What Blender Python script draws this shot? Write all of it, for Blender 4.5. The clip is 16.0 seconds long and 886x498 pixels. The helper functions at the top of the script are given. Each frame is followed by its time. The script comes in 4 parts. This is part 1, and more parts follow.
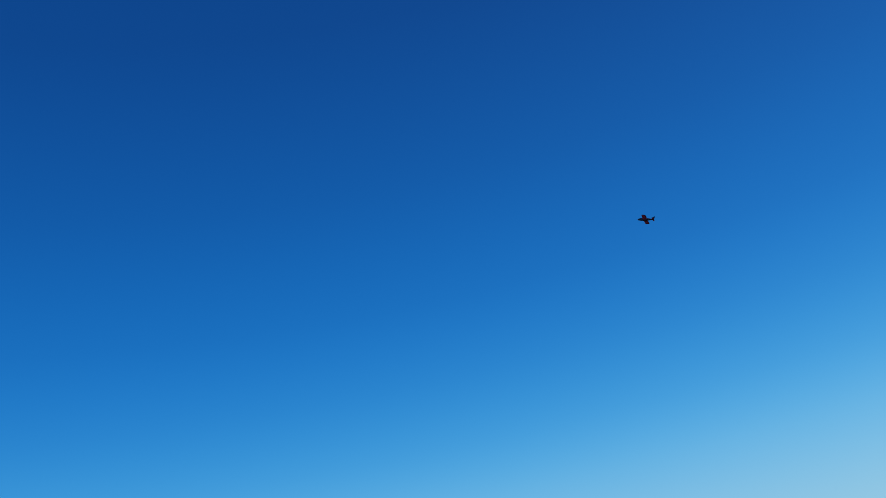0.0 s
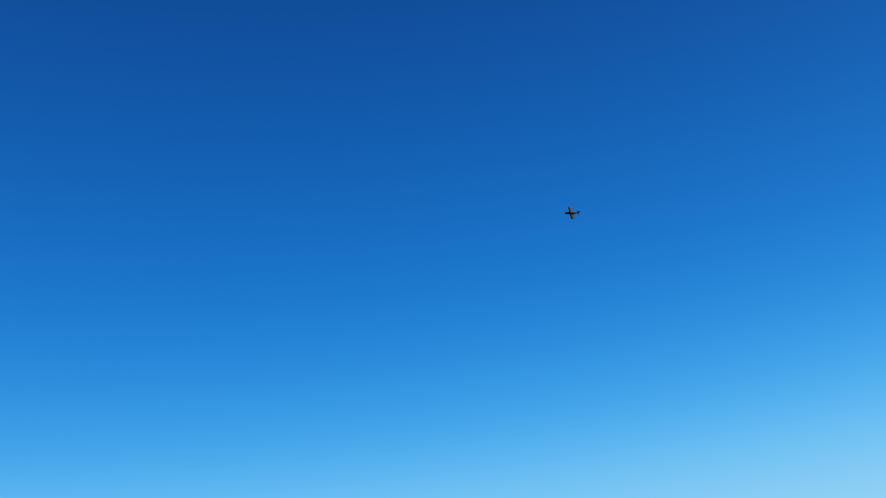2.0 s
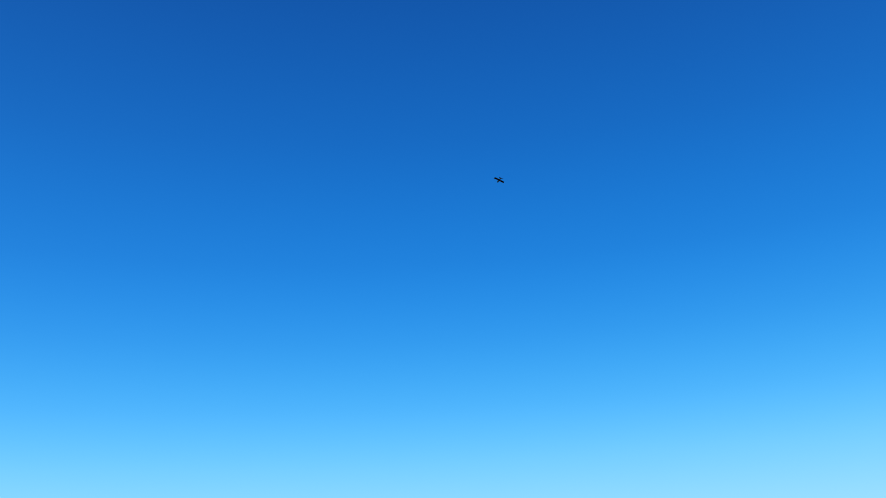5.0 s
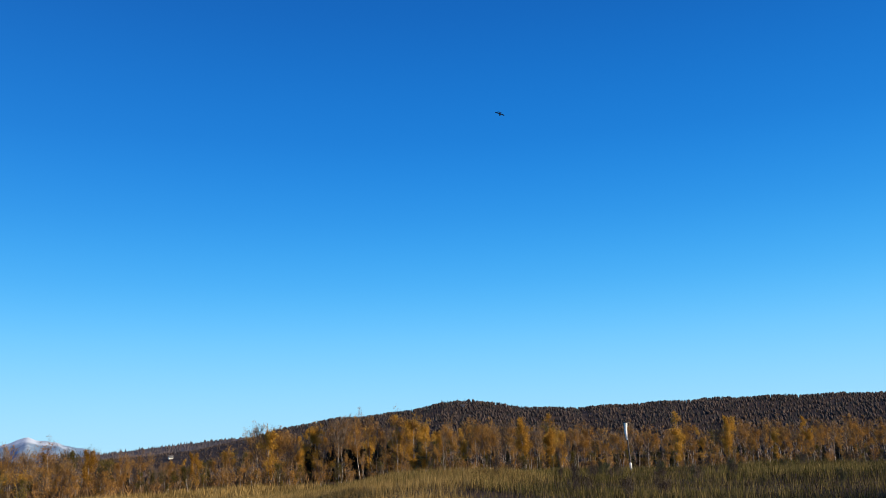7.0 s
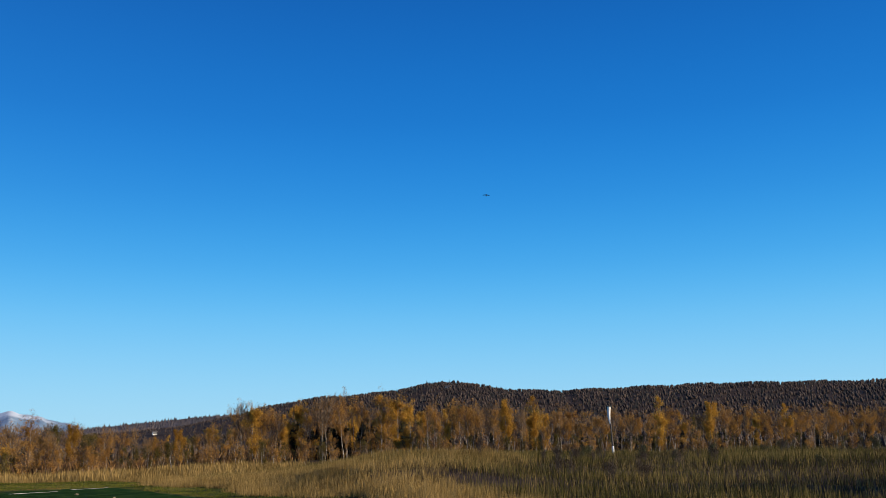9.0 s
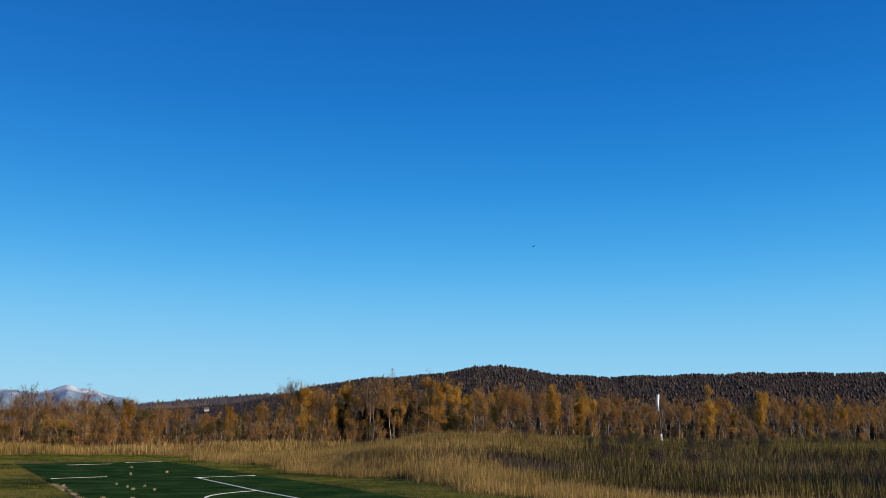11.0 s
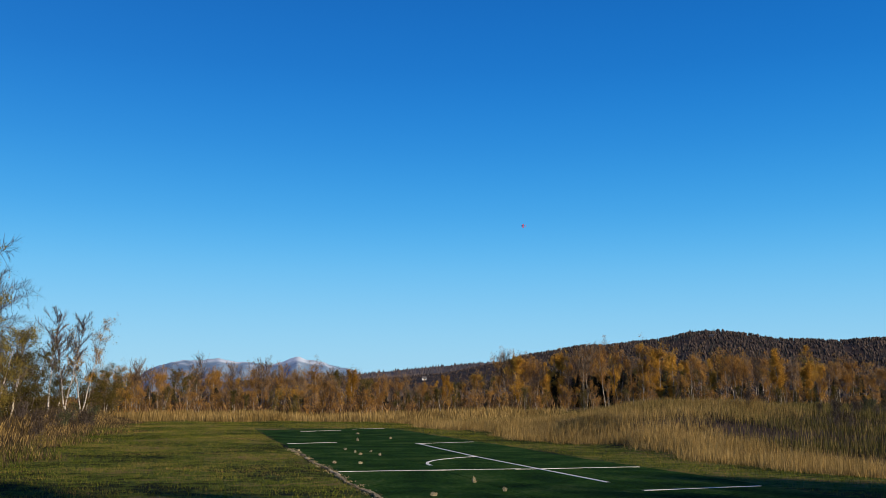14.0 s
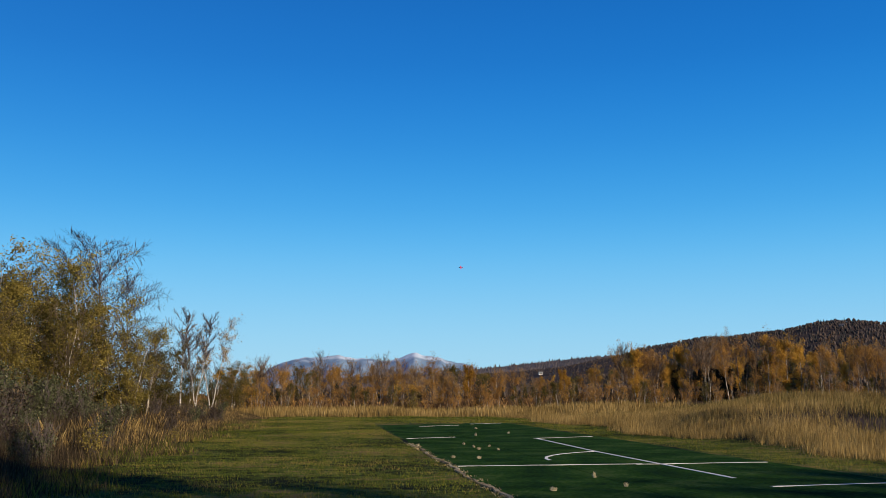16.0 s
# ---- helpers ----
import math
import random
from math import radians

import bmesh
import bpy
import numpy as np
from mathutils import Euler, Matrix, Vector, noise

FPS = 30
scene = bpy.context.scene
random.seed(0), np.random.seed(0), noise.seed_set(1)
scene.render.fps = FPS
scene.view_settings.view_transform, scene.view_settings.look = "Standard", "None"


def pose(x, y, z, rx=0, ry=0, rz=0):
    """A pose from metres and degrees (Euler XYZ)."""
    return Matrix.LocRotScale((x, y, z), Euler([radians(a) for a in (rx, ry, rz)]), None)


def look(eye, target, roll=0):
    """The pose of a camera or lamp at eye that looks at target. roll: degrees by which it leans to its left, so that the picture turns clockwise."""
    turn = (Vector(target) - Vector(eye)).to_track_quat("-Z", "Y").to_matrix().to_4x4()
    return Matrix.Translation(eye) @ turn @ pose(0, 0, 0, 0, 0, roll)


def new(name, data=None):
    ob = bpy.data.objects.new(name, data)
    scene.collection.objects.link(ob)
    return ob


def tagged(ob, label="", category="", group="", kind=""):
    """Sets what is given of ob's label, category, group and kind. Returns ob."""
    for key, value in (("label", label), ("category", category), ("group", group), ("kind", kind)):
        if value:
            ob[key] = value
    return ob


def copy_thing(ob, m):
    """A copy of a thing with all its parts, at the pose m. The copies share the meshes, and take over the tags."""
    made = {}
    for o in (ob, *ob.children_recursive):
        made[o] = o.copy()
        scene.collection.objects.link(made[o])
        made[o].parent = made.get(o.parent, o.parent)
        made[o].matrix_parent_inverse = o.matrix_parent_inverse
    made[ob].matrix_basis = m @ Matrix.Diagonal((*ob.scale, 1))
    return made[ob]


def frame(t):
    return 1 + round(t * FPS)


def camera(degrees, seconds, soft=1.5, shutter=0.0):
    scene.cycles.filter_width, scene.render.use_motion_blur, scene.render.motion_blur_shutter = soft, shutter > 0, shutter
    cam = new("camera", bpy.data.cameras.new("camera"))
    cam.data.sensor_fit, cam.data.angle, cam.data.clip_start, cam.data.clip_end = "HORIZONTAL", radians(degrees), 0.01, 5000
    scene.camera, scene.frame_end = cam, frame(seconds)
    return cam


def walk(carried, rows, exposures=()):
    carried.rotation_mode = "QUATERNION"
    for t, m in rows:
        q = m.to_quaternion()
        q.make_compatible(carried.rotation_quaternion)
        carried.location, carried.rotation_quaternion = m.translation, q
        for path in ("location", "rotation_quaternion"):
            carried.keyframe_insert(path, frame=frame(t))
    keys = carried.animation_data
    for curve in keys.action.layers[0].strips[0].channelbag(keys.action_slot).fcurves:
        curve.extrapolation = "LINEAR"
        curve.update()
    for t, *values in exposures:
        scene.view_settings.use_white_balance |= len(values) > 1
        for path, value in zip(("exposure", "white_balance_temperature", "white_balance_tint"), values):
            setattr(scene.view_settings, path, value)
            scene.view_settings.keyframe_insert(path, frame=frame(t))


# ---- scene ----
cam = camera(51.73, 16.0, soft=0.8)


def aim(yaw, pitch, roll):
    """Camera pose at standing eye height: heading to the left of +Y, tilt up and lean, in degrees."""
    return Matrix.Translation((0, 0, 1.7)) @ pose(0, 0, 0, 0, 0, yaw) @ pose(0, 0, 0, 90 + pitch) @ pose(0, 0, 0, 0, 0, roll)


PATH = [
    (0.00, -59.83, 23.62, -13.00),
    (0.30, -57.64, 24.28, -12.00),
    (0.60, -54.61, 23.38, -11.00),
    (0.90, -51.48, 22.71, -10.00),
    (1.20, -49.15, 22.91, -9.00),
    (1.50, -46.82, 22.13, -8.00),
    (1.80, -45.35, 22.49, -7.40),
    (2.10, -44.86, 22.86, -6.80),
    (2.40, -43.31, 22.66, -6.20),
    (2.55, -42.22, 22.35, -5.90),
    (2.70, -41.12, 22.11, -5.60),
    (3.00, -38.64, 21.51, -5.00),
    (3.30, -36.81, 21.28, -4.40),
    (3.60, -35.24, 21.47, -3.92),
    (3.90, -34.06, 21.24, -3.69),
    (4.20, -32.66, 21.05, -3.45),
    (5.20, -28.28, 21.41, -2.66),
    (6.30, -24.91, 21.04, -1.80),
    (6.50, -24.59, 20.63, -1.70),
    (6.70, -23.90, 19.00, -1.60),
    (6.80, -23.34, 17.48, -1.00),
    (6.90, -22.95, 15.53, -1.71),
    (7.00, -22.65, 13.77, -1.83),
    (7.20, -22.47, 12.00, -1.84),
    (7.40, -22.64, 12.67, -1.70),
    (7.50, -22.81, 13.21, -1.59),
    (7.70, -23.11, 13.90, -1.36),
    (8.00, -23.47, 14.18, -0.95),
    (8.20, -23.21, 14.05, -0.72),
    (8.50, -23.03, 12.86, -0.59),
    (8.70, -23.45, 12.64, -0.92),
    (10.80, -20.94, 11.78, 0.40),
    (11.00, -20.24, 11.56, 0.64),
    (11.20, -19.42, 11.05, 1.07),
    (11.50, -18.87, 10.02, 0.89),
    (11.80, -17.72, 8.86, 0.39),
    (12.00, -16.77, 8.49, 0.44),
    (12.20, -14.87, 9.12, 1.07),
    (12.50, -13.36, 8.95, 1.20),
    (12.80, -12.90, 8.54, 0.88),
    (13.00, -11.81, 8.65, 0.88),
    (13.20, -10.90, 8.73, 0.71),
    (13.50, -9.62, 8.91, 0.33),
    (13.80, -8.26, 9.22, 0.47),
    (14.00, -7.17, 9.47, 0.38),
    (14.20, -6.18, 9.37, 0.49),
    (14.50, -4.97, 9.14, 0.22),
    (14.80, -3.59, 9.22, -0.05),
    (15.00, -2.81, 8.80, -0.10),
    (15.20, -2.32, 8.82, 0.05),
    (15.50, -1.57, 9.24, -0.06),
    (15.80, -0.48, 9.40, -0.03),
    (16.00, -0.00, 9.13, 0.00),
]
EXPOSURES = [(0.0, 0.22), (0.8, 0.24), (1.5, 0.38), (2.4, 0.48), (3.5, 0.66), (6.3, 0.70), (7.0, 0.63), (8.5, 0.50), (11.0, 0.40), (16.0, 0.42)]
walk(cam, [(t, aim(a, b, c)) for t, a, b, c in PATH], EXPOSURES)

# ---------------------------------------------------------------- light
SUN_AZ, SUN_EL = -135.0, 18.0          # degrees left of +Y, degrees above the horizon
world = bpy.data.worlds.new("sky")
scene.world = world
world.use_nodes = True
wn, wl = world.node_tree.nodes, world.node_tree.links
sky = wn.new("ShaderNodeTexSky")
sky.sky_type, sky.sun_disc = "NISHITA", False
sky.sun_elevation, sky.sun_rotation = radians(SUN_EL), radians(-SUN_AZ)
sky.air_density, sky.dust_density, sky.ozone_density, sky.altitude = 1.0, 0.3, 1.5, 300
# clear autumn air: the deep blue of the zenith, paler with every degree towards the horizon
crd = wn.new("ShaderNodeTexCoord")
sep = wn.new("ShaderNodeSeparateXYZ")
wl.new(crd.outputs["Generated"], sep.inputs[0])
blue = wn.new("ShaderNodeValToRGB")
SKY = [(0.0, (0.42, 0.75, 0.96)), (0.07, (0.31, 0.70, 1.0)), (0.14, (0.14, 0.57, 1.0)), (0.20, (0.05, 0.42, 0.93)), (0.27, (0.015, 0.29, 0.81)),
       (0.35, (0.002, 0.20, 0.69)), (0.47, (0.0, 0.125, 0.51)), (0.62, (0.0, 0.072, 0.35)), (1.0, (0.0, 0.04, 0.22))]
while len(blue.color_ramp.elements) < len(SKY):
    blue.color_ramp.elements.new(0.5)
for el, (pos, col) in zip(blue.color_ramp.elements, SKY):
    el.position, el.color = pos, (*col, 1)
blue.color_ramp.interpolation = "B_SPLINE"
wl.new(sep.outputs["Z"], blue.inputs[0])
dim = wn.new("ShaderNodeVectorMath")
dim.operation = "SCALE"
dim.inputs["Scale"].default_value = 0.12
wl.new(sky.outputs[0], dim.inputs[0])
both = wn.new("ShaderNodeMix")
both.data_type = "RGBA"
both.inputs["Factor"].default_value = 0.93
wl.new(dim.outputs[0], both.inputs[6])
wl.new(blue.outputs[0], both.inputs[7])
wl.new(both.outputs[2], wn["Background"].inputs["Color"])
wn["Background"].inputs["Strength"].default_value = 0.68

sun = new("sun", bpy.data.lights.new("sun", "SUN"))
sun.data.energy, sun.data.angle, sun.data.color = 5.0, radians(0.6), (1.0, 0.80, 0.56)
_a, _e = radians(SUN_AZ), radians(SUN_EL)
sun.matrix_world = look((-math.sin(_a) * math.cos(_e) * 80, math.cos(_a) * math.cos(_e) * 80, math.sin(_e) * 80), (0, 0, 0))


# ---------------------------------------------------------------- materials
def mat(name, stops, scale=4.0, detail=6.0, rough=0.9, bump=0.3, island=0.0, translucent=0.0, coarse=0.0,
        stretch=(1, 1, 1), spec=0.2, metal=0.0, obj=0.0):
    """A noise-driven surface. stops: (position, colour) rows of a ramp. island, obj: how far each loose piece or object varies;
    coarse: scale of a second, large noise that is blended in; translucent: share of light let through."""
    m = bpy.data.materials.new(name)
    m.use_nodes = True
    n, l = m.node_tree.nodes, m.node_tree.links
    b = n["Principled BSDF"]
    b.inputs["Roughness"].default_value, b.inputs["Metallic"].default_value = rough, metal
    b.inputs["Specular IOR Level"].default_value = spec
    co = n.new("ShaderNodeTexCoord")
    mp = n.new("ShaderNodeMapping")
    mp.inputs["Scale"].default_value = stretch
    l.new(co.outputs["Object"], mp.inputs["Vector"])
    nz = n.new("ShaderNodeTexNoise")
    nz.inputs["Scale"].default_value, nz.inputs["Detail"].default_value = scale, detail
    nz.inputs["Roughness"].default_value = 0.65
    l.new(mp.outputs[0], nz.inputs["Vector"])
    value = nz.outputs["Fac"]
    if coarse:
        n2 = n.new("ShaderNodeTexNoise")
        n2.inputs["Scale"].default_value, n2.inputs["Detail"].default_value = coarse, 3
        l.new(mp.outputs[0], n2.inputs["Vector"])
        mx = n.new("ShaderNodeMix")
        mx.inputs["Factor"].default_value = 0.5
        l.new(value, mx.inputs[2])
        l.new(n2.outputs["Fac"], mx.inputs[3])
        value = mx.outputs[0]
    for share, kind, out in ((island, "ShaderNodeNewGeometry", "Random Per Island"), (obj, "ShaderNodeObjectInfo", "Random")):
        if share:
            g = n.new(kind)
            mx = n.new("ShaderNodeMix")
            mx.inputs["Factor"].default_value = share
            l.new(value, mx.inputs[2])
            l.new(g.outputs[out], mx.inputs[3])
            value = mx.outputs[0]
    rp = n.new("ShaderNodeValToRGB")
    while len(rp.color_ramp.elements) < len(stops):
        rp.color_ramp.elements.new(0.5)
    for e, (pos, col) in zip(rp.color_ramp.elements, stops):
        e.position, e.color = pos, (*col, 1)
    l.new(value, rp.inputs[0])
    l.new(rp.outputs[0], b.inputs["Base Color"])
    if bump:
        bp = n.new("ShaderNodeBump")
        bp.inputs["Strength"].default_value, bp.inputs["Distance"].default_value = bump, 0.05
        l.new(nz.outputs["Fac"], bp.inputs["Height"])
        l.new(bp.outputs[0], b.inputs["Normal"])
    if translucent:
        tr = n.new("ShaderNodeBsdfTranslucent")
        l.new(rp.outputs[0], tr.inputs["Color"])
        ms = n.new("ShaderNodeMixShader")
        ms.inputs[0].default_value = translucent
        l.new(b.outputs[0], ms.inputs[1])
        l.new(tr.outputs[0], ms.inputs[2])
        l.new(ms.outputs[0], n["Material Output"].inputs["Surface"])
    return m


LAWN = mat("mown_grass", [(0.42, (0.006, 0.008, 0.003)), (0.475, (0.026, 0.036, 0.006)), (0.515, (0.070, 0.092, 0.011)), (0.545, (0.085, 0.090, 0.018)), (0.59, (0.15, 0.105, 0.04))],
           scale=2.2, detail=12, bump=0.9, coarse=0.24, spec=0.05, rough=1.0)
BLADE = mat("grass_blades", [(0.40, (0.011, 0.014, 0.003)), (0.465, (0.060, 0.088, 0.008)), (0.515, (0.145, 0.170, 0.016)), (0.56, (0.17, 0.145, 0.03)), (0.62, (0.25, 0.165, 0.06))], scale=0.75, coarse=0.16, island=0.16, translucent=0.3, bump=0)
STRAW = mat("dry_grass", [(0.33, (0.085, 0.062, 0.018)), (0.46, (0.24, 0.162, 0.052)), (0.64, (0.44, 0.32, 0.125))], scale=0.6, coarse=0.2, island=0.3, translucent=0.35, bump=0)
GREENING = mat("green_and_dry_grass", [(0.36, (0.014, 0.015, 0.004)), (0.46, (0.042, 0.044, 0.009)), (0.53, (0.105, 0.095, 0.021)), (0.60, (0.25, 0.19, 0.068))], scale=0.5, coarse=0.15, island=0.3, translucent=0.25, bump=0)
WEED = mat("dead_weeds", [(0.25, (0.008, 0.006, 0.004)), (0.5, (0.030, 0.022, 0.013)), (0.75, (0.105, 0.078, 0.046))], scale=0.4, island=0.6, translucent=0.12, bump=0)
TURF = mat("artificial_turf", [(0.40, (0.005, 0.018, 0.003)), (0.47, (0.012, 0.038, 0.005)), (0.53, (0.018, 0.052, 0.007)), (0.60, (0.042, 0.075, 0.018))], scale=9, detail=12, bump=0.8, coarse=0.7, rough=1.0, spec=0.02)
LINE = mat("line_paint", [(0.25, (0.50, 0.50, 0.46)), (0.5, (0.76, 0.76, 0.72)), (0.8, (0.82, 0.82, 0.78))], scale=9, bump=0.2)
BARK = mat("birch_bark", [(0.36, (0.05, 0.045, 0.04)), (0.47, (0.27, 0.24, 0.205)), (0.64, (0.56, 0.52, 0.45))], scale=3.0, stretch=(1, 1, 3), bump=0.3)
TWIG = mat("twigs", [(0.3, (0.060, 0.044, 0.034)), (0.7, (0.17, 0.13, 0.098))], scale=1.0, bump=0)
GREYTWIG = mat("grey_twigs", [(0.3, (0.045, 0.036, 0.036)), (0.7, (0.125, 0.105, 0.10))], scale=1.0, bump=0)
GOLD = mat("gold_leaves", [(0.2, (0.18, 0.092, 0.014)), (0.5, (0.41, 0.225, 0.034)), (0.8, (0.58, 0.37, 0.07))], scale=0.7, island=0.5, translucent=0.4, bump=0, obj=0.3)
RUST = mat("rust_leaves", [(0.2, (0.14, 0.066, 0.018)), (0.5, (0.35, 0.185, 0.045)), (0.8, (0.54, 0.33, 0.09))], scale=0.7, island=0.5, translucent=0.4, bump=0, obj=0.2)
OLIVE = mat("olive_leaves", [(0.2, (0.026, 0.026, 0.007)), (0.5, (0.075, 0.064, 0.015)), (0.8, (0.18, 0.135, 0.03))], scale=0.7, island=0.5, translucent=0.35, bump=0, obj=0.2)
FADED = mat("fading_leaves", [(0.2, (0.075, 0.06, 0.014)), (0.5, (0.21, 0.165, 0.036)), (0.8, (0.38, 0.31, 0.08))], scale=0.7, island=0.5, translucent=0.4, bump=0, obj=0.15)
WILLOW = mat("willow_leaves", [(0.2, (0.022, 0.028, 0.012)), (0.5, (0.066, 0.074, 0.034)), (0.8, (0.15, 0.155, 0.09))], scale=0.7, island=0.5, translucent=0.25, bump=0)
# hillside trees: colours greyed and blued to stand in for haze
HAZED_CONIFER = mat("far_conifers", [(0.2, (0.011, 0.013, 0.015)), (0.5, (0.022, 0.024, 0.026)), (0.8, (0.045, 0.042, 0.040))], scale=0.02, island=0.5, bump=0)
HAZED_BIRCH = mat("far_birches", [(0.2, (0.022, 0.018, 0.019)), (0.5, (0.044, 0.035, 0.034)), (0.8, (0.080, 0.058, 0.047))], scale=0.01, island=0.4, bump=0)
# needles near black, to paint the shade inside the wood
SHADE_NEEDLE = mat("shade_black_needles", [(0.2, (0.004, 0.006, 0.004)), (0.5, (0.011, 0.014, 0.008)), (0.8, (0.026, 0.028, 0.013))], scale=0.6, island=0.5, bump=0, obj=0.2)
PALE = mat("bleached_grass", [(0.30, (0.20, 0.155, 0.080)), (0.5, (0.38, 0.31, 0.185)), (0.72, (0.58, 0.50, 0.34))], scale=7, island=0.3, translucent=0.25, bump=0.4)
BLEACH = mat("sun_bleached_tuft", [(0.30, (0.22, 0.19, 0.12)), (0.5, (0.36, 0.32, 0.21)), (0.72, (0.52, 0.47, 0.34))], scale=9, translucent=0.2, bump=0.3)
WHITE = mat("white_paint", [(0.2, (0.70, 0.70, 0.68)), (0.8, (0.82, 0.82, 0.80))], scale=6, bump=0.1, rough=0.6)
STEEL = mat("weathered_pole", [(0.3, (0.035, 0.033, 0.032)), (0.7, (0.085, 0.08, 0.08))], scale=8, bump=0.1, rough=0.6)
ROOF = mat("house_roof", [(0.3, (0.06, 0.06, 0.065)), (0.7, (0.11, 0.10, 0.10))], scale=5, bump=0.2)
GLASS = mat("dark_glass", [(0.3, (0.02, 0.025, 0.03)), (0.7, (0.04, 0.045, 0.05))], rough=0.1, bump=0, spec=0.5)
RED = mat("red_model_skin", [(0.3, (0.50, 0.05, 0.14)), (0.7, (0.62, 0.09, 0.20))], scale=6, rough=0.45, bump=0, spec=0.4)
# near-black skin stands in for the aeroplane's unlit silhouette
SILHOUETTE_DARK = mat("silhouette_model_skin", [(0.3, (0.015, 0.015, 0.03)), (0.7, (0.03, 0.03, 0.05))], scale=6, rough=0.45, bump=0, spec=0.4)


# ---------------------------------------------------------------- plan
# v runs across the mown strip, s along it; the carpet runway lies in it.
def plan(v, s):
    return 0.992 * v - 0.127 * s, 0.127 * v + 0.992 * s


def across(x, y):
    return 0.992 * x + 0.127 * y, -0.127 * x + 0.992 * y


def ease(a, b, x):
    k = np.clip((x - a) / (b - a), 0, 1)
    return k * k * (3 - 2 * k)


def ridge(az):
    """Elevation in degrees, seen from the strip, of the wooded hill's ridge at an azimuth (degrees to the left of +Y)."""
    e = 1.5 / (1 + np.exp((az - 2) / 3.0)) + 2.0 / (1 + np.exp((az + 11) / 2.2))
    e = e + 0.6 * np.exp(-((az + 23.6) / 2.4) ** 2 / 2) + 0.18 * np.exp(-((az + 39.5) / 4) ** 2 / 2)
    return e - 0.10 * ease(0, 2.5, e) + 0.035 * np.sin(az * 1.9) * ease(0, 3, e)


def height(x, y):
    """The ground's height: flat strip, mound and rough rise beside it, wooded hill beyond."""
    v, s = across(x, y)
    r = np.hypot(x, y)
    az = np.degrees(np.arctan2(-x, y))
    wob = np.sin(x * 0.31 + 1) * np.cos(y * 0.27) + 0.6 * np.sin(x * 0.83 + y * 0.55)
    rise = 1.36 * ease(15, 48, v) * ease(6, 30, s) * (1 - ease(150, 300, r))
    mound = 1.35 * np.exp(-((v - 22.5) / 5.5) ** 2 / 2 - ((s - 41) / 7.5) ** 2 / 2) * ease(14, 18, v)
    bank = 0.7 * ease(-6, -16, v) * ease(0, 15, s) * (1 - ease(150, 300, r))
    rough = 0.12 * wob * (ease(14, 18, v) + ease(-4, -8, v) + ease(72, 80, s)) * (1 - ease(150, 400, r))
    side = ease(50, 36, np.abs(az + 18))
    hill = (1.7 + 1150 * np.tan(np.radians(ridge(az)))) * ease(260, 1150, r) ** 1.6 * side
    hill = hill * (1 - 0.5 * ease(1250, 2600, r)) + hill * 0.03 * np.sin(r * 0.021 + az * 0.6) * ease(300, 600, r) * (1 - ease(900, 1100, r))
    gully = np.exp(-((az + 30.4 + 1.4 * (1150 - r) / 500) / 0.30) ** 2) * ease(500, 800, r) * ease(1090, 960, r)
    return rise + mound + bank + rough + hill * (1 - 0.09 * gully)


def mesh_of(name, verts, faces, material, smooth=False):
    me = bpy.data.meshes.new(name)
    verts = np.asarray(verts, dtype=np.float32)
    if isinstance(faces, np.ndarray):
        k = faces.shape[1]
        me.vertices.add(len(verts))
        me.vertices.foreach_set("co", verts.ravel())
        me.loops.add(faces.size)
        me.loops.foreach_set("vertex_index", faces.astype(np.int32).ravel())
        me.polygons.add(len(faces))
        me.polygons.foreach_set("loop_start", np.arange(0, faces.size, k, dtype=np.int32))
        me.update(calc_edges=True)
    else:
        me.from_pydata(verts.tolist(), [], faces)
    me.materials.append(material)
    if smooth:
        me.polygons.foreach_set("use_smooth", np.ones(len(me.polygons), dtype=bool))
    return me


def part(name, bm, material, parent, label=""):
    me = bpy.data.meshes.new(name)
    bm.to_mesh(me)
    bm.free()
    me.materials.append(material)
    ob = new(name, me)
    ob.parent = parent
    return tagged(ob, label)


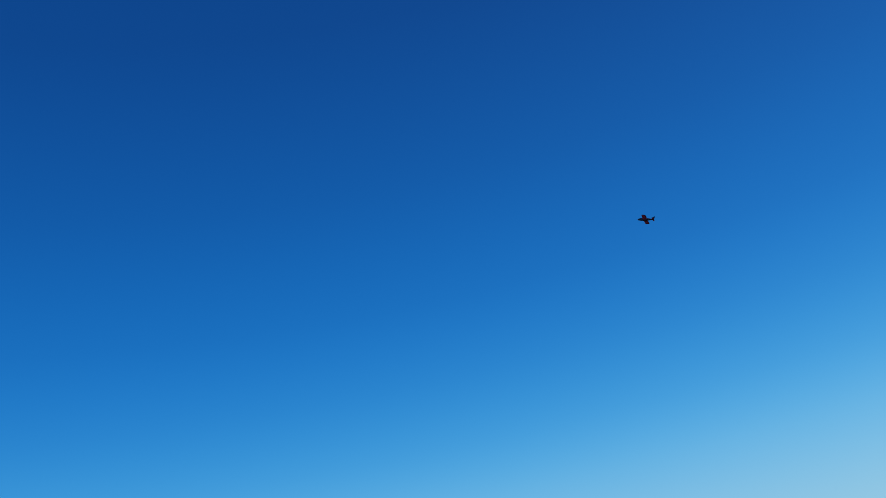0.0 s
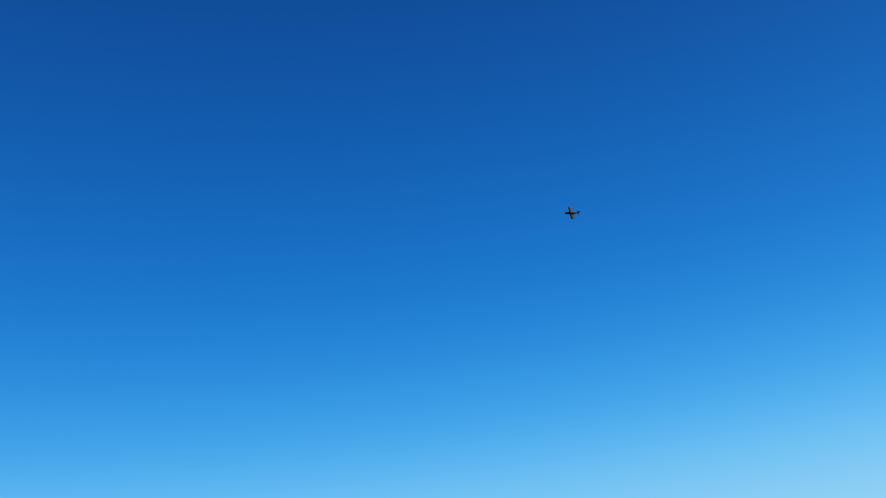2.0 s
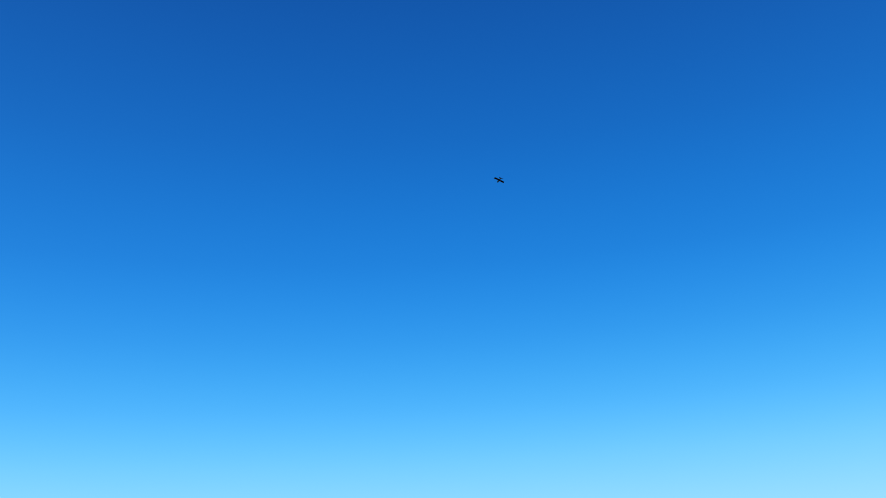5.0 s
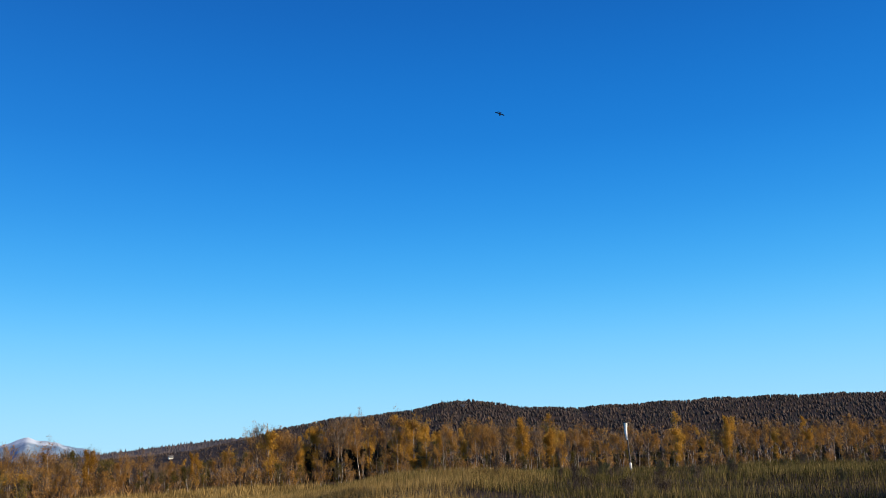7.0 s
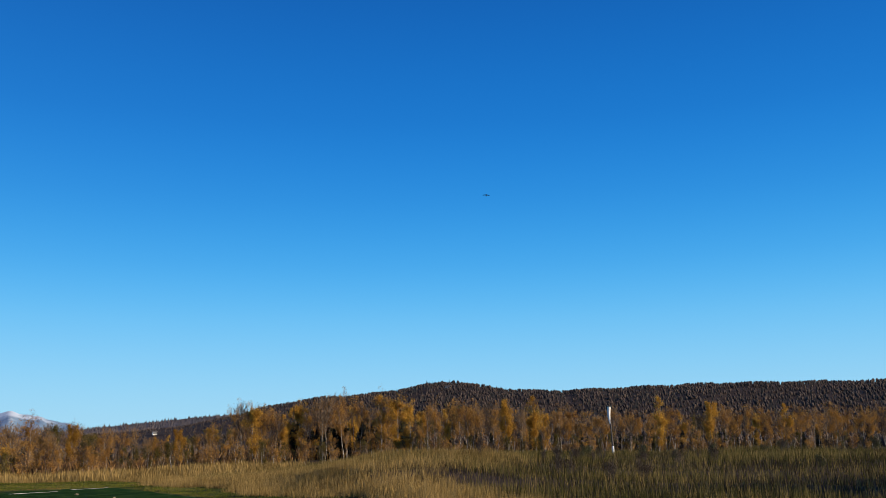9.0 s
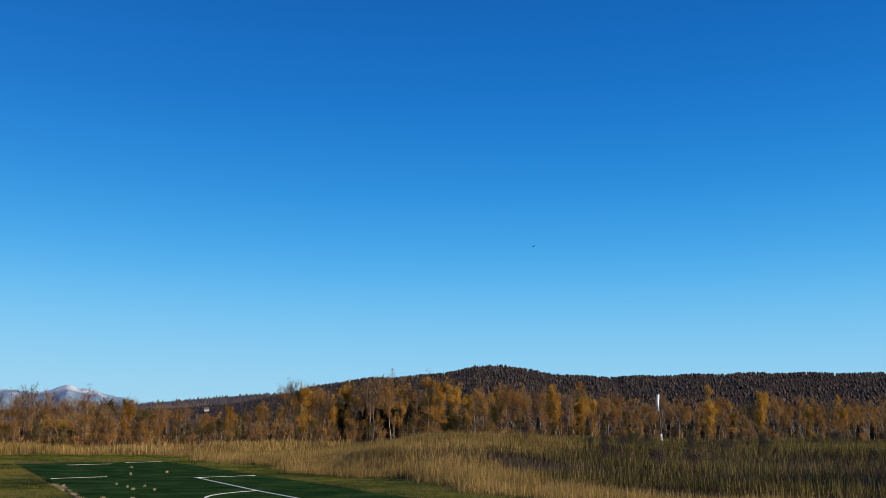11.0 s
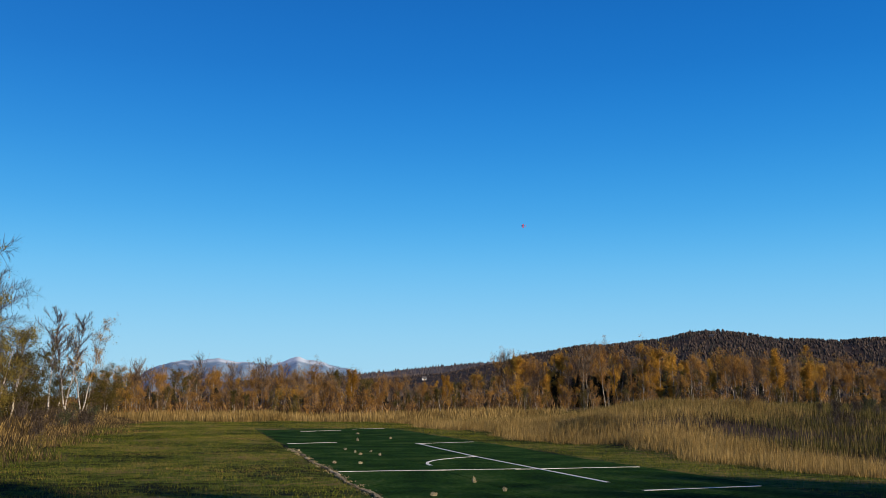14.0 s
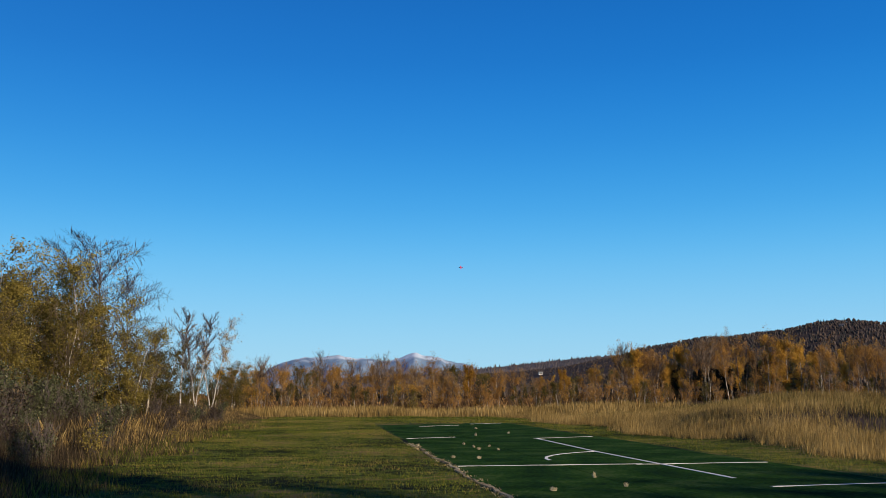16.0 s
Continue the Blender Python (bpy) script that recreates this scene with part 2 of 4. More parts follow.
# ---------------------------------------------------------------- ground
def build_ground():
    n_az, rings = 540, np.concatenate([[0.4], np.geomspace(2.0, 4700.0, 190)])
    a = np.linspace(0, 2 * np.pi, n_az, endpoint=False)
    R, A = np.meshgrid(rings, a, indexing="ij")
    x, y = -R * np.sin(A), R * np.cos(A)
    verts = np.stack([x, y, height(x, y)], -1).reshape(-1, 3)
    i, j = np.meshgrid(np.arange(len(rings) - 1), np.arange(n_az), indexing="ij")
    k = (j + 1) % n_az
    quads = np.stack([i * n_az + j, (i + 1) * n_az + j, (i + 1) * n_az + k, i * n_az + k], -1).reshape(-1, 4)[:, ::-1]
    # the innermost ring is drawn together to a point under the camera stand
    verts[:n_az] = (0, 0, float(height(np.array(0.0), np.array(0.0))))
    me = mesh_of("ground", verts, np.ascontiguousarray(quads), LAWN, True)
    ob = new("ground", me)
    tagged(ob, "mown autumn grass strip rising into rough ground and wooded hills", "ground", kind="structure")
    # forest floor beyond the clearing, rough brown ground beside the strip
    n, l = LAWN.node_tree.nodes, LAWN.node_tree.links
    geo = n.new("ShaderNodeNewGeometry")
    ln = n.new("ShaderNodeVectorMath")
    ln.operation = "LENGTH"
    l.new(geo.outputs["Position"], ln.inputs[0])
    mr = n.new("ShaderNodeMapRange")
    mr.inputs["From Min"].default_value, mr.inputs["From Max"].default_value = 85, 130
    l.new(ln.outputs["Value"], mr.inputs["Value"])
    dot = n.new("ShaderNodeVectorMath")
    dot.operation = "DOT_PRODUCT"
    dot.inputs[1].default_value = (0.992, 0.127, 0)
    l.new(geo.outputs["Position"], dot.inputs[0])
    where = mr.outputs[0]
    for lo, hi in ((15.0, 17.5), (-5.0, -7.5)):
        zone = n.new("ShaderNodeMapRange")
        zone.inputs["From Min"].default_value, zone.inputs["From Max"].default_value = lo, hi
        l.new(dot.outputs["Value"], zone.inputs["Value"])
        most = n.new("ShaderNodeMath")
        most.operation = "MAXIMUM"
        l.new(where, most.inputs[0])
        l.new(zone.outputs[0], most.inputs[1])
        where = most.outputs[0]
    mx = n.new("ShaderNodeMix")
    mx.data_type = "RGBA"
    nz = n.new("ShaderNodeTexNoise")
    nz.inputs["Scale"].default_value, nz.inputs["Detail"].default_value = 0.03, 8
    l.new(geo.outputs["Position"], nz.inputs["Vector"])
    rp = n.new("ShaderNodeValToRGB")
    rp.color_ramp.elements[0].position, rp.color_ramp.elements[0].color = 0.35, (0.024, 0.020, 0.019, 1)
    rp.color_ramp.elements[1].position, rp.color_ramp.elements[1].color = 0.7, (0.072, 0.052, 0.042, 1)
    l.new(nz.outputs["Fac"], rp.inputs[0])
    base = n["Principled BSDF"].inputs["Base Color"]
    l.new(where, mx.inputs["Factor"])
    l.new(base.links[0].from_socket, mx.inputs[6])
    l.new(rp.outputs[0], mx.inputs[7])
    l.new(mx.outputs[2], base)


def build_mountains():
    """Snow-dusted fells, far behind the woods, with the air's haze put into their colours."""
    az = np.linspace(24, -14, 190)
    e = (2.2 * ease(13.6, 9.3, az) * ease(-11, 1.5, az) + 0.34 * np.exp(-((az - 6.8) / 1.6) ** 2 / 2)
         + 0.42 * np.exp(-np.abs((az - 1.8) / 0.62) ** 1.4) + 0.28 * np.exp(-((az - 0.6) / 1.5) ** 2 / 2)
         + 0.05 * np.sin(az * 3.1) + 0.02 * np.sin(az * 9))
    depth = np.linspace(0, 1, 26)
    D, Z = np.meshgrid(depth, np.arange(len(az)), indexing="ij")
    r = 3300 + 1000 * D
    a = np.radians(az[Z])
    top = 4300 * np.tan(np.radians(np.maximum(e[Z], 0.02)))
    fold = 26 * np.sin(az[Z] * 4.0 + D * 9) * D * (1 - D) + 18 * np.sin(az[Z] * 11 - D * 14) * D * (1 - D)
    z = top * D ** 1.15 + fold - 6
    verts = np.stack([-r * np.sin(a), r * np.cos(a), z], -1).reshape(-1, 3)
    m = len(az)
    i, j = np.meshgrid(np.arange(len(depth) - 1), np.arange(m - 1), indexing="ij")
    quads = np.stack([i * m + j, i * m + j + 1, (i + 1) * m + j + 1, (i + 1) * m + j], -1).reshape(-1, 4)
    # rock colours carry the blue of the air haze
    rock = mat("hazed_snowy_fell", [(0.36, (0.105, 0.18, 0.28)), (0.5, (0.16, 0.25, 0.36)), (0.64, (0.24, 0.32, 0.42))], scale=0.012, detail=10, coarse=0.004, stretch=(1, 0.6, 2.5), bump=0)
    n, l = rock.node_tree.nodes, rock.node_tree.links
    geo = n.new("ShaderNodeNewGeometry")
    sp = n.new("ShaderNodeSeparateXYZ")
    l.new(geo.outputs["Position"], sp.inputs[0])
    nz = n.new("ShaderNodeTexNoise")
    nz.inputs["Scale"].default_value, nz.inputs["Detail"].default_value = 0.011, 9
    l.new(geo.outputs["Position"], nz.inputs["Vector"])
    ad = n.new("ShaderNodeMath")
    ad.operation = "MULTIPLY_ADD"
    ad.inputs[1].default_value = 130
    l.new(nz.outputs["Fac"], ad.inputs[0])
    l.new(sp.outputs["Z"], ad.inputs[2])
    mr = n.new("ShaderNodeMapRange")
    mr.inputs["From Min"].default_value, mr.inputs["From Max"].default_value = 224, 256
    l.new(ad.outputs[0], mr.inputs["Value"])
    mx = n.new("ShaderNodeMix")
    mx.data_type = "RGBA"
    base = n["Principled BSDF"].inputs["Base Color"]
    l.new(mr.outputs[0], mx.inputs["Factor"])
    l.new(base.links[0].from_socket, mx.inputs[6])
    # snow colour is blued for haze as well
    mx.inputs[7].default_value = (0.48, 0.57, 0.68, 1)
    l.new(mx.outputs[2], base)
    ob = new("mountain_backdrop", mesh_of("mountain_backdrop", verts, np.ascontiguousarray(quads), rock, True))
    tagged(ob, "distant fells tinted blue-grey for haze, with thin snow on their tops", "mountain", kind="structure")


def build_far_ridge():
    """A long wooded ridge between the hill and the fells."""
    az = np.linspace(8, -20, 260)
    e = 1.22 + 1.45 * ease(6, -14, az) + 0.012 * np.sin(az * 5.3) + 0.010 * np.sin(az * 13.1 + 1)
    depth = np.linspace(0, 1, 24)
    D, Z = np.meshgrid(depth, np.arange(len(az)), indexing="ij")
    r, a = 1900 + 700 * D, np.radians(az[Z])
    fold = 9 * np.sin(az[Z] * 2.3 + D * 7) * D * (1 - D) + 5 * np.sin(az[Z] * 7 - D * 11) * D * (1 - D)
    z = 2600 * np.tan(np.radians(e[Z])) * D ** 0.85 + fold - 4
    verts = np.stack([-r * np.sin(a), r * np.cos(a), z], -1).reshape(-1, 3)
    m = len(az)
    i, j = np.meshgrid(np.arange(len(depth) - 1), np.arange(m - 1), indexing="ij")
    quads = np.stack([i * m + j, i * m + j + 1, (i + 1) * m + j + 1, (i + 1) * m + j], -1).reshape(-1, 4)
    # no air haze here: it is mixed into these brown-blue colours
    wood = mat("hazy_ridge_woods", [(0.38, (0.045, 0.050, 0.060)), (0.5, (0.085, 0.075, 0.080)), (0.62, (0.13, 0.11, 0.10))], scale=0.05, detail=9, coarse=0.006, stretch=(1, 0.5, 1), bump=0)
    tagged(new("ridge_backdrop", mesh_of("ridge_backdrop", verts, np.ascontiguousarray(quads), wood, True)), "hazy brown wooded ridge before the fells", "ridge", kind="structure")
    # trees along its crest
    rng = np.random.default_rng(77)
    n = 2600
    ta, d = rng.uniform(-19, 6, n), rng.uniform(0.55, 1.0, n)
    rr = 1900 + 700 * d
    tz = 2600 * np.tan(np.radians(np.interp(-ta, -az, e))) * d ** 0.85 - 5
    x, y, h = -rr * np.sin(np.radians(ta)), rr * np.cos(np.radians(ta)), rng.uniform(5, 10, n)
    w = h * 0.32
    V = np.stack([np.stack([x - w, y, tz], -1), np.stack([x + w, y, tz], -1), np.stack([x, y - w, tz], -1), np.stack([x, y + w, tz], -1), np.stack([x, y, tz + h], -1)], 1).reshape(-1, 3)
    o = np.arange(n)[:, None] * 5
    F = np.concatenate([o + np.array([f]) for f in ((0, 2, 4), (2, 1, 4), (1, 3, 4), (3, 0, 4))])
    tagged(new("ridge_woods", mesh_of("ridge_woods", V, F, wood)), "hazy brown trees along the far ridge", "woods", kind="stuff")


# ---------------------------------------------------------------- carpet runway
def ribbon(points, width, z0, z1):
    """A flat painted band along points of the plan."""
    bm = bmesh.new()
    pts = [Vector((*plan(v, s), 0)) for v, s in points]
    lo, hi = [], []
    for i, p in enumerate(pts):
        d = (pts[min(i + 1, len(pts) - 1)] - pts[max(i - 1, 0)]).normalized()
        o = Vector((-d.y, d.x, 0)) * width / 2
        wobble = 0.008 * math.sin(i * 2.3)
        for rows, z in ((lo, z0), (hi, z1)):
            rows.append([bm.verts.new((p + o * (1 + wobble * 8)) + Vector((0, 0, z))), bm.verts.new((p - o) + Vector((0, 0, z)))])
    for i in range(len(pts) - 1):
        a, b, c, d = *hi[i], *hi[i + 1]
        bm.faces.new((a, b, d, c))
        bm.faces.new((lo[i][0], a, c, lo[i + 1][0]))
        bm.faces.new((b, lo[i][1], lo[i + 1][1], d))
    bmesh.ops.recalc_face_normals(bm, faces=bm.faces)
    up = sum(f.normal.z for f in bm.faces)
    if up < 0:
        bmesh.ops.reverse_faces(bm, faces=bm.faces)
    return bm


def dense(a, b, n=14, sag=0.0):
    return [(a[0] + (b[0] - a[0]) * k / n, a[1] + (b[1] - a[1]) * k / n + sag * math.sin(k * 1.7)) for k in range(n + 1)]


def build_turf():
    carpet = tagged(new("turf_runway"), "worn green artificial turf carpet laid on the grass as a runway", "turf", kind="structure")
    strips = ((3.14, 5.85, 6.0, 54.4), (5.87, 8.58, 5.5, 56.0), (8.60, 11.45, 6.5, 57.8))
    for v0, v1, s0, s1 in strips:
        bm = bmesh.new()
        n = 60
        rows = []
        for i in range(n + 1):
            s = s0 + (s1 - s0) * i / n
            e0 = 0.05 * math.sin(s * 0.9) + 0.03 * math.sin(s * 2.7) if v0 < 4 else 0
            e1 = 0.10 * math.sin(s * 0.4) if v1 > 11 else 0
            row = []
            for k in range(6):
                v = (v0 + e0) + (v1 + e1 - v0 - e0) * k / 5
                z = 0.012 + (0.0 if 0 < k < 5 else -0.006)
                row.append(bm.verts.new((*plan(v, s), z)))
            rows.append([bm.verts.new((*plan(v0 + e0, s), -0.02))] + row + [bm.verts.new((*plan(v1 + e1, s), -0.02))])
        for a, b in zip(rows, rows[1:]):
            for k in range(7):
                bm.faces.new((a[k], a[k + 1], b[k + 1], b[k]))
        part("turf_strip", bm, TURF, carpet)
    lines = [
        (dense((3.25, 22.55), (7.95, 22.72), 20, 0.012), 0.075), (dense((7.75, 22.58), (11.36, 22.92), 14, 0.012), 0.075),
        (dense((8.5, 36.8), (8.32, 27.9), 12) + dense((8.32, 27.9), (8.5, 18.6), 12)[1:], 0.085),
        (dense((8.4, 36.75), (11.2, 38.1), 8), 0.07), (dense((8.4, 16.8), (11.3, 17.25), 12, 0.015), 0.075),
        (dense((3.3, 37.2), (5.4, 38.3), 8), 0.07), (dense((5.3, 51.9), (7.8, 53.6), 8), 0.06), (dense((8.8, 55.8), (11.1, 57.5), 8), 0.06),
        ([(5.98, 24.3), (6.02, 24.9), (6.2, 25.6), (6.55, 26.3), (7.0, 26.9), (7.6, 27.5), (8.25, 27.95)], 0.085),
    ]
    fray, rng, s = bmesh.new(), random.Random(8), 9.0
    while s < 33:
        ln = rng.uniform(0.35, 1.1)
        piece = ribbon([(3.07 + 0.06 * math.sin(s * 0.9) + 0.03 * math.sin((s + k * ln / 5) * 4.1) + rng.uniform(-0.015, 0.015), s + k * ln / 5) for k in range(6)], rng.uniform(0.035, 0.11), -0.01, rng.uniform(0.02, 0.035))
        chunk = bpy.data.meshes.new("fray")
        piece.to_mesh(chunk)
        piece.free()
        fray.from_mesh(chunk)
        bpy.data.meshes.remove(chunk)
        s += ln + (rng.uniform(0, 0.08) if s < 22 else rng.uniform(0.05, 0.7))
    part("frayed_edge", fray, PALE, carpet, "frayed pale edge with withered grass")
    for pts, w in lines:
        part("painted_line", ribbon(pts, w, 0.0, 0.0165), LINE, carpet, "white painted pitch line")


# ---------------------------------------------------------------- grasses
def blades(name, pts, h, w, material, lean=0.35, label="", category="grass", seed=1, sink=0.03, short=False, tall=None, kind="stuff"):
    """Thin bent blades, one for each row of pts (x, y): two triangles up a curved stalk."""
    rng = np.random.default_rng(seed)
    n = len(pts)
    hh = h * rng.uniform(0.55, 1.25, n)
    if tall is not None:
        hh = hh * tall(*across(pts[:, 0], pts[:, 1]))
    ww = w * rng.uniform(0.6, 1.4, n)
    th, ph = rng.uniform(0, 2 * np.pi, n), rng.uniform(0, 2 * np.pi, n)
    ln = lean * rng.uniform(0.1, 1.0, n) * hh
    base = np.stack([pts[:, 0], pts[:, 1], height(pts[:, 0], pts[:, 1]) - sink], -1)
    side = np.stack([np.cos(th) * ww / 2, np.sin(th) * ww / 2, 0 * th], -1)
    tip = np.stack([np.cos(ph) * ln, np.sin(ph) * ln, hh], -1)
    if short:
        V = np.stack([base - side, base + side, base + tip], 1).reshape(-1, 3)
        F = np.arange(n * 3).reshape(-1, 3)
    else:
        mid = tip * np.array([0.35, 0.35, 0.6])
        V = np.stack([base - side, base + side, base + mid + side * 0.8, base + tip], 1).reshape(-1, 3)
        o = np.arange(n)[:, None] * 4
        F = np.concatenate([o + np.array([[0, 1, 2]]), o + np.array([[0, 2, 3]])])
    ob = new(name, mesh_of(name, V, F, material))
    return tagged(ob, label, category, kind=kind)


def spread(n, v, s, seed, clump=0.0, keep=None):
    """Scattered places in a stretch of the plan, in clumps, thinned by keep(v, s)."""
    rng = np.random.default_rng(seed)
    V, S = rng.uniform(*v, n), rng.uniform(*s, n)
    if clump:
        m = max(n // 14, 1)
        cv, cs = rng.uniform(*v, m), rng.uniform(*s, m)
        pick = rng.integers(0, m, n)
        V, S = cv[pick] + rng.normal(0, clump, n), cs[pick] + rng.normal(0, clump, n)
    if keep is not None:
        ok = keep(V, S) > rng.uniform(0, 1, n)
        V, S = V[ok], S[ok]
    x, y = plan(V, S)
    return np.stack([x, y], -1)


# ---------------------------------------------------------------- trees
def tube(V, F, a, b, ra, rb, k):
    """A tapered piece of stem from a to b."""
    d = b - a
    d = d / (np.linalg.norm(d) + 1e-9)
    u = np.cross(d, (0.3, 0.9, 0.2) if abs(d[2]) > 0.8 else (0, 0, 1.0))
    u = u / np.linalg.norm(u)
    w = np.cross(d, u)
    o = len(V)
    for c, r in ((a, ra), (b, rb)):
        for i in range(k):
            t = 2 * math.pi * i / k
            V.append(c + (u * math.cos(t) + w * math.sin(t)) * r)
    for i in range(k if k > 2 else 1):
        j = (i + 1) % k
        F.append((o + i, o + j, o + k + j, o + k + i))


def grow(seed, h, girth, reach, stems=1, stout=1.0, spray=1.0, limbs=16, twigs=6, low=0.3, leaves=900, leaf=0.16, up=0.9, top_bias=0.0, droop=0.0):
    """A birch of height h: stem mesh data, twig mesh data and leaf mesh data."""
    rng = np.random.default_rng(seed)
    TV, TF, BV, BF, tips = [], [], [], [], []
    for st in range(stems):
        lean = rng.uniform(-0.10, 0.10, 2) * (1.8 if stems > 1 else 0.6)
        p = np.array([rng.uniform(-0.15, 0.15) * (stems > 1), rng.uniform(-0.15, 0.15) * (stems > 1), -0.25])
        hs = h * (1 if st == 0 else rng.uniform(0.7, 0.97))
        n = 9
        path = [p]
        for i in range(n):
            step = hs / n
            q = path[-1] + np.array([lean[0] * step + rng.normal(0, 0.035) * step * 2, lean[1] * step + rng.normal(0, 0.035) * step * 2, step * (1.03 if i == 0 else 1)])
            path.append(q)
        rad = [girth * (1 - 0.92 * (i / n) ** 0.8) / (1 if stems == 1 else 1.25) for i in range(n + 1)]
        for i in range(n):
            tube(TV, TF, path[i], path[i + 1], rad[i], rad[i + 1], 6)
        for b in range(limbs):
            f = low + (0.97 - low) * (b + rng.uniform(0, 1)) / limbs
            i = min(int(f * n), n - 1)
            k = f * n - i
            a = path[i] * (1 - k) + path[i + 1] * k
            ang = rng.uniform(0, 2 * math.pi)
            ln = reach * (0.35 + 0.65 * math.sin(math.pi * min(1, (1 - f) / (1 - low) * 0.85 + 0.12))) * rng.uniform(0.6, 1.15)
            d = np.array([math.cos(ang), math.sin(ang), up * rng.uniform(0.6, 1.4)])
            d = d / np.linalg.norm(d)
            r0 = max(rad[i] * 0.38, 0.012)
            q, prev = a, a
            for seg in range(3):
                d2 = d + np.array([0, 0, 0.22 - droop * seg]) + rng.normal(0, 0.12, 3)
                d = d2 / np.linalg.norm(d2)
                prev, q = q, q + d * ln / 3
                tube(BV, BF, prev, q, r0 * (1 - seg * 0.3), r0 * (1 - (seg + 1) * 0.3) + 0.004, 3)
                for _ in range(max(1, twigs // 3)):
                    t0 = prev + (q - prev) * rng.uniform(0.2, 1)
                    e = d + rng.normal(0, 0.55, 3) + np.array([0, 0, 0.25 - droop])
                    e = e / np.linalg.norm(e)
                    tl = spray * ln * rng.uniform(0.18, 0.42)
                    t1 = t0 + e * tl
                    tube(BV, BF, t0, t1, 0.011 * stout, 0.004 * stout, 2)
                    tips += [t0 + (t1 - t0) * 0.55, t1]
                    for _ in range(2):
                        e2 = e + rng.normal(0, 0.6, 3)
                        e2 = e2 / np.linalg.norm(e2)
                        t2 = t1 + e2 * tl * 0.55
                        tube(BV, BF, t1 - e * tl * rng.uniform(0, 0.6), t2, 0.008 * stout, 0.003 * stout, 2)
                        tips.append(t2)
    leafdata = None
    if leaves:
        T = np.array(tips)
        wgt = np.clip(0.5 + 0.6 * noise_at(T * 0.9, seed), 0.02, 1) ** 2
        wgt *= 1 + top_bias * (T[:, 2] / h)
        pick = rng.choice(len(T), leaves, p=wgt / wgt.sum())
        C = T[pick] + rng.normal(0, leaf * 0.9, (leaves, 3))
        sz = leaf * rng.uniform(0.45, 1.1, leaves)
        u = rng.normal(0, 1, (leaves, 3))
        u /= np.linalg.norm(u, axis=1)[:, None]
        w = np.cross(u, rng.normal(0, 1, (leaves, 3)))
        w /= np.linalg.norm(w, axis=1)[:, None]
        nrm = np.cross(u, w)
        U, W, N = u * sz[:, None] * 0.6, w * sz[:, None] * 0.42, nrm * sz[:, None] * 0.14
        V = np.stack([C - U, C - W + N, C + U + W * 0.6], 1).reshape(-1, 3)
        leafdata = (V, np.arange(leaves * 3).reshape(-1, 3))
    return (np.array(TV), TF), (np.array(BV), BF), leafdata


def noise_at(P, seed):
    return np.array([noise.noise(Vector(p) + Vector((seed * 7.3, 0, 0))) for p in P]) * 1.6


def birch(label, leaf_mat, seed, category="tree", name="birch_tree", group="birches at the clearing's edge", bark=BARK, twig=TWIG, **kw):
    """A tree: Empty at its foot, with trunk, branches and leaf crown."""
    top = tagged(new(name), label, category, group)
    trunk, limbs, leaves = grow(seed, **kw)
    n = len(trunk[0])
    me = mesh_of("trunk", np.concatenate([trunk[0], limbs[0]]), list(trunk[1]) + [tuple(i + n for i in f) for f in limbs[1]], bark)
    me.materials.append(twig)
    me.polygons.foreach_set("material_index", np.array([0] * len(trunk[1]) + [1] * len(limbs[1]), dtype=np.int32))
    o = new("trunk", me)
    o.parent = top
    if leaves:
        o = new("crown", mesh_of("crown", *leaves, leaf_mat))
        o.parent = top
    return top


def stand(proto, x, y, turn, size, first):
    """Sets a tree down: the first time the prototype itself, later a copy."""
    z = float(height(np.array(x), np.array(y))) - 0.02
    m = Matrix.Translation((x, y, z)) @ Matrix.Rotation(turn, 4, "Z") @ Matrix.Scale(size, 4)
    if first:
        proto.matrix_basis = m
        return proto
    return copy_thing_at(proto, m)


def copy_thing_at(proto, m):
    keep = proto.matrix_basis.copy()
    proto.matrix_basis = Matrix()
    c = copy_thing(proto, m)
    proto.matrix_basis = keep
    return c


def polar(az, d):
    a = radians(az)
    return -d * math.sin(a), d * math.cos(a)


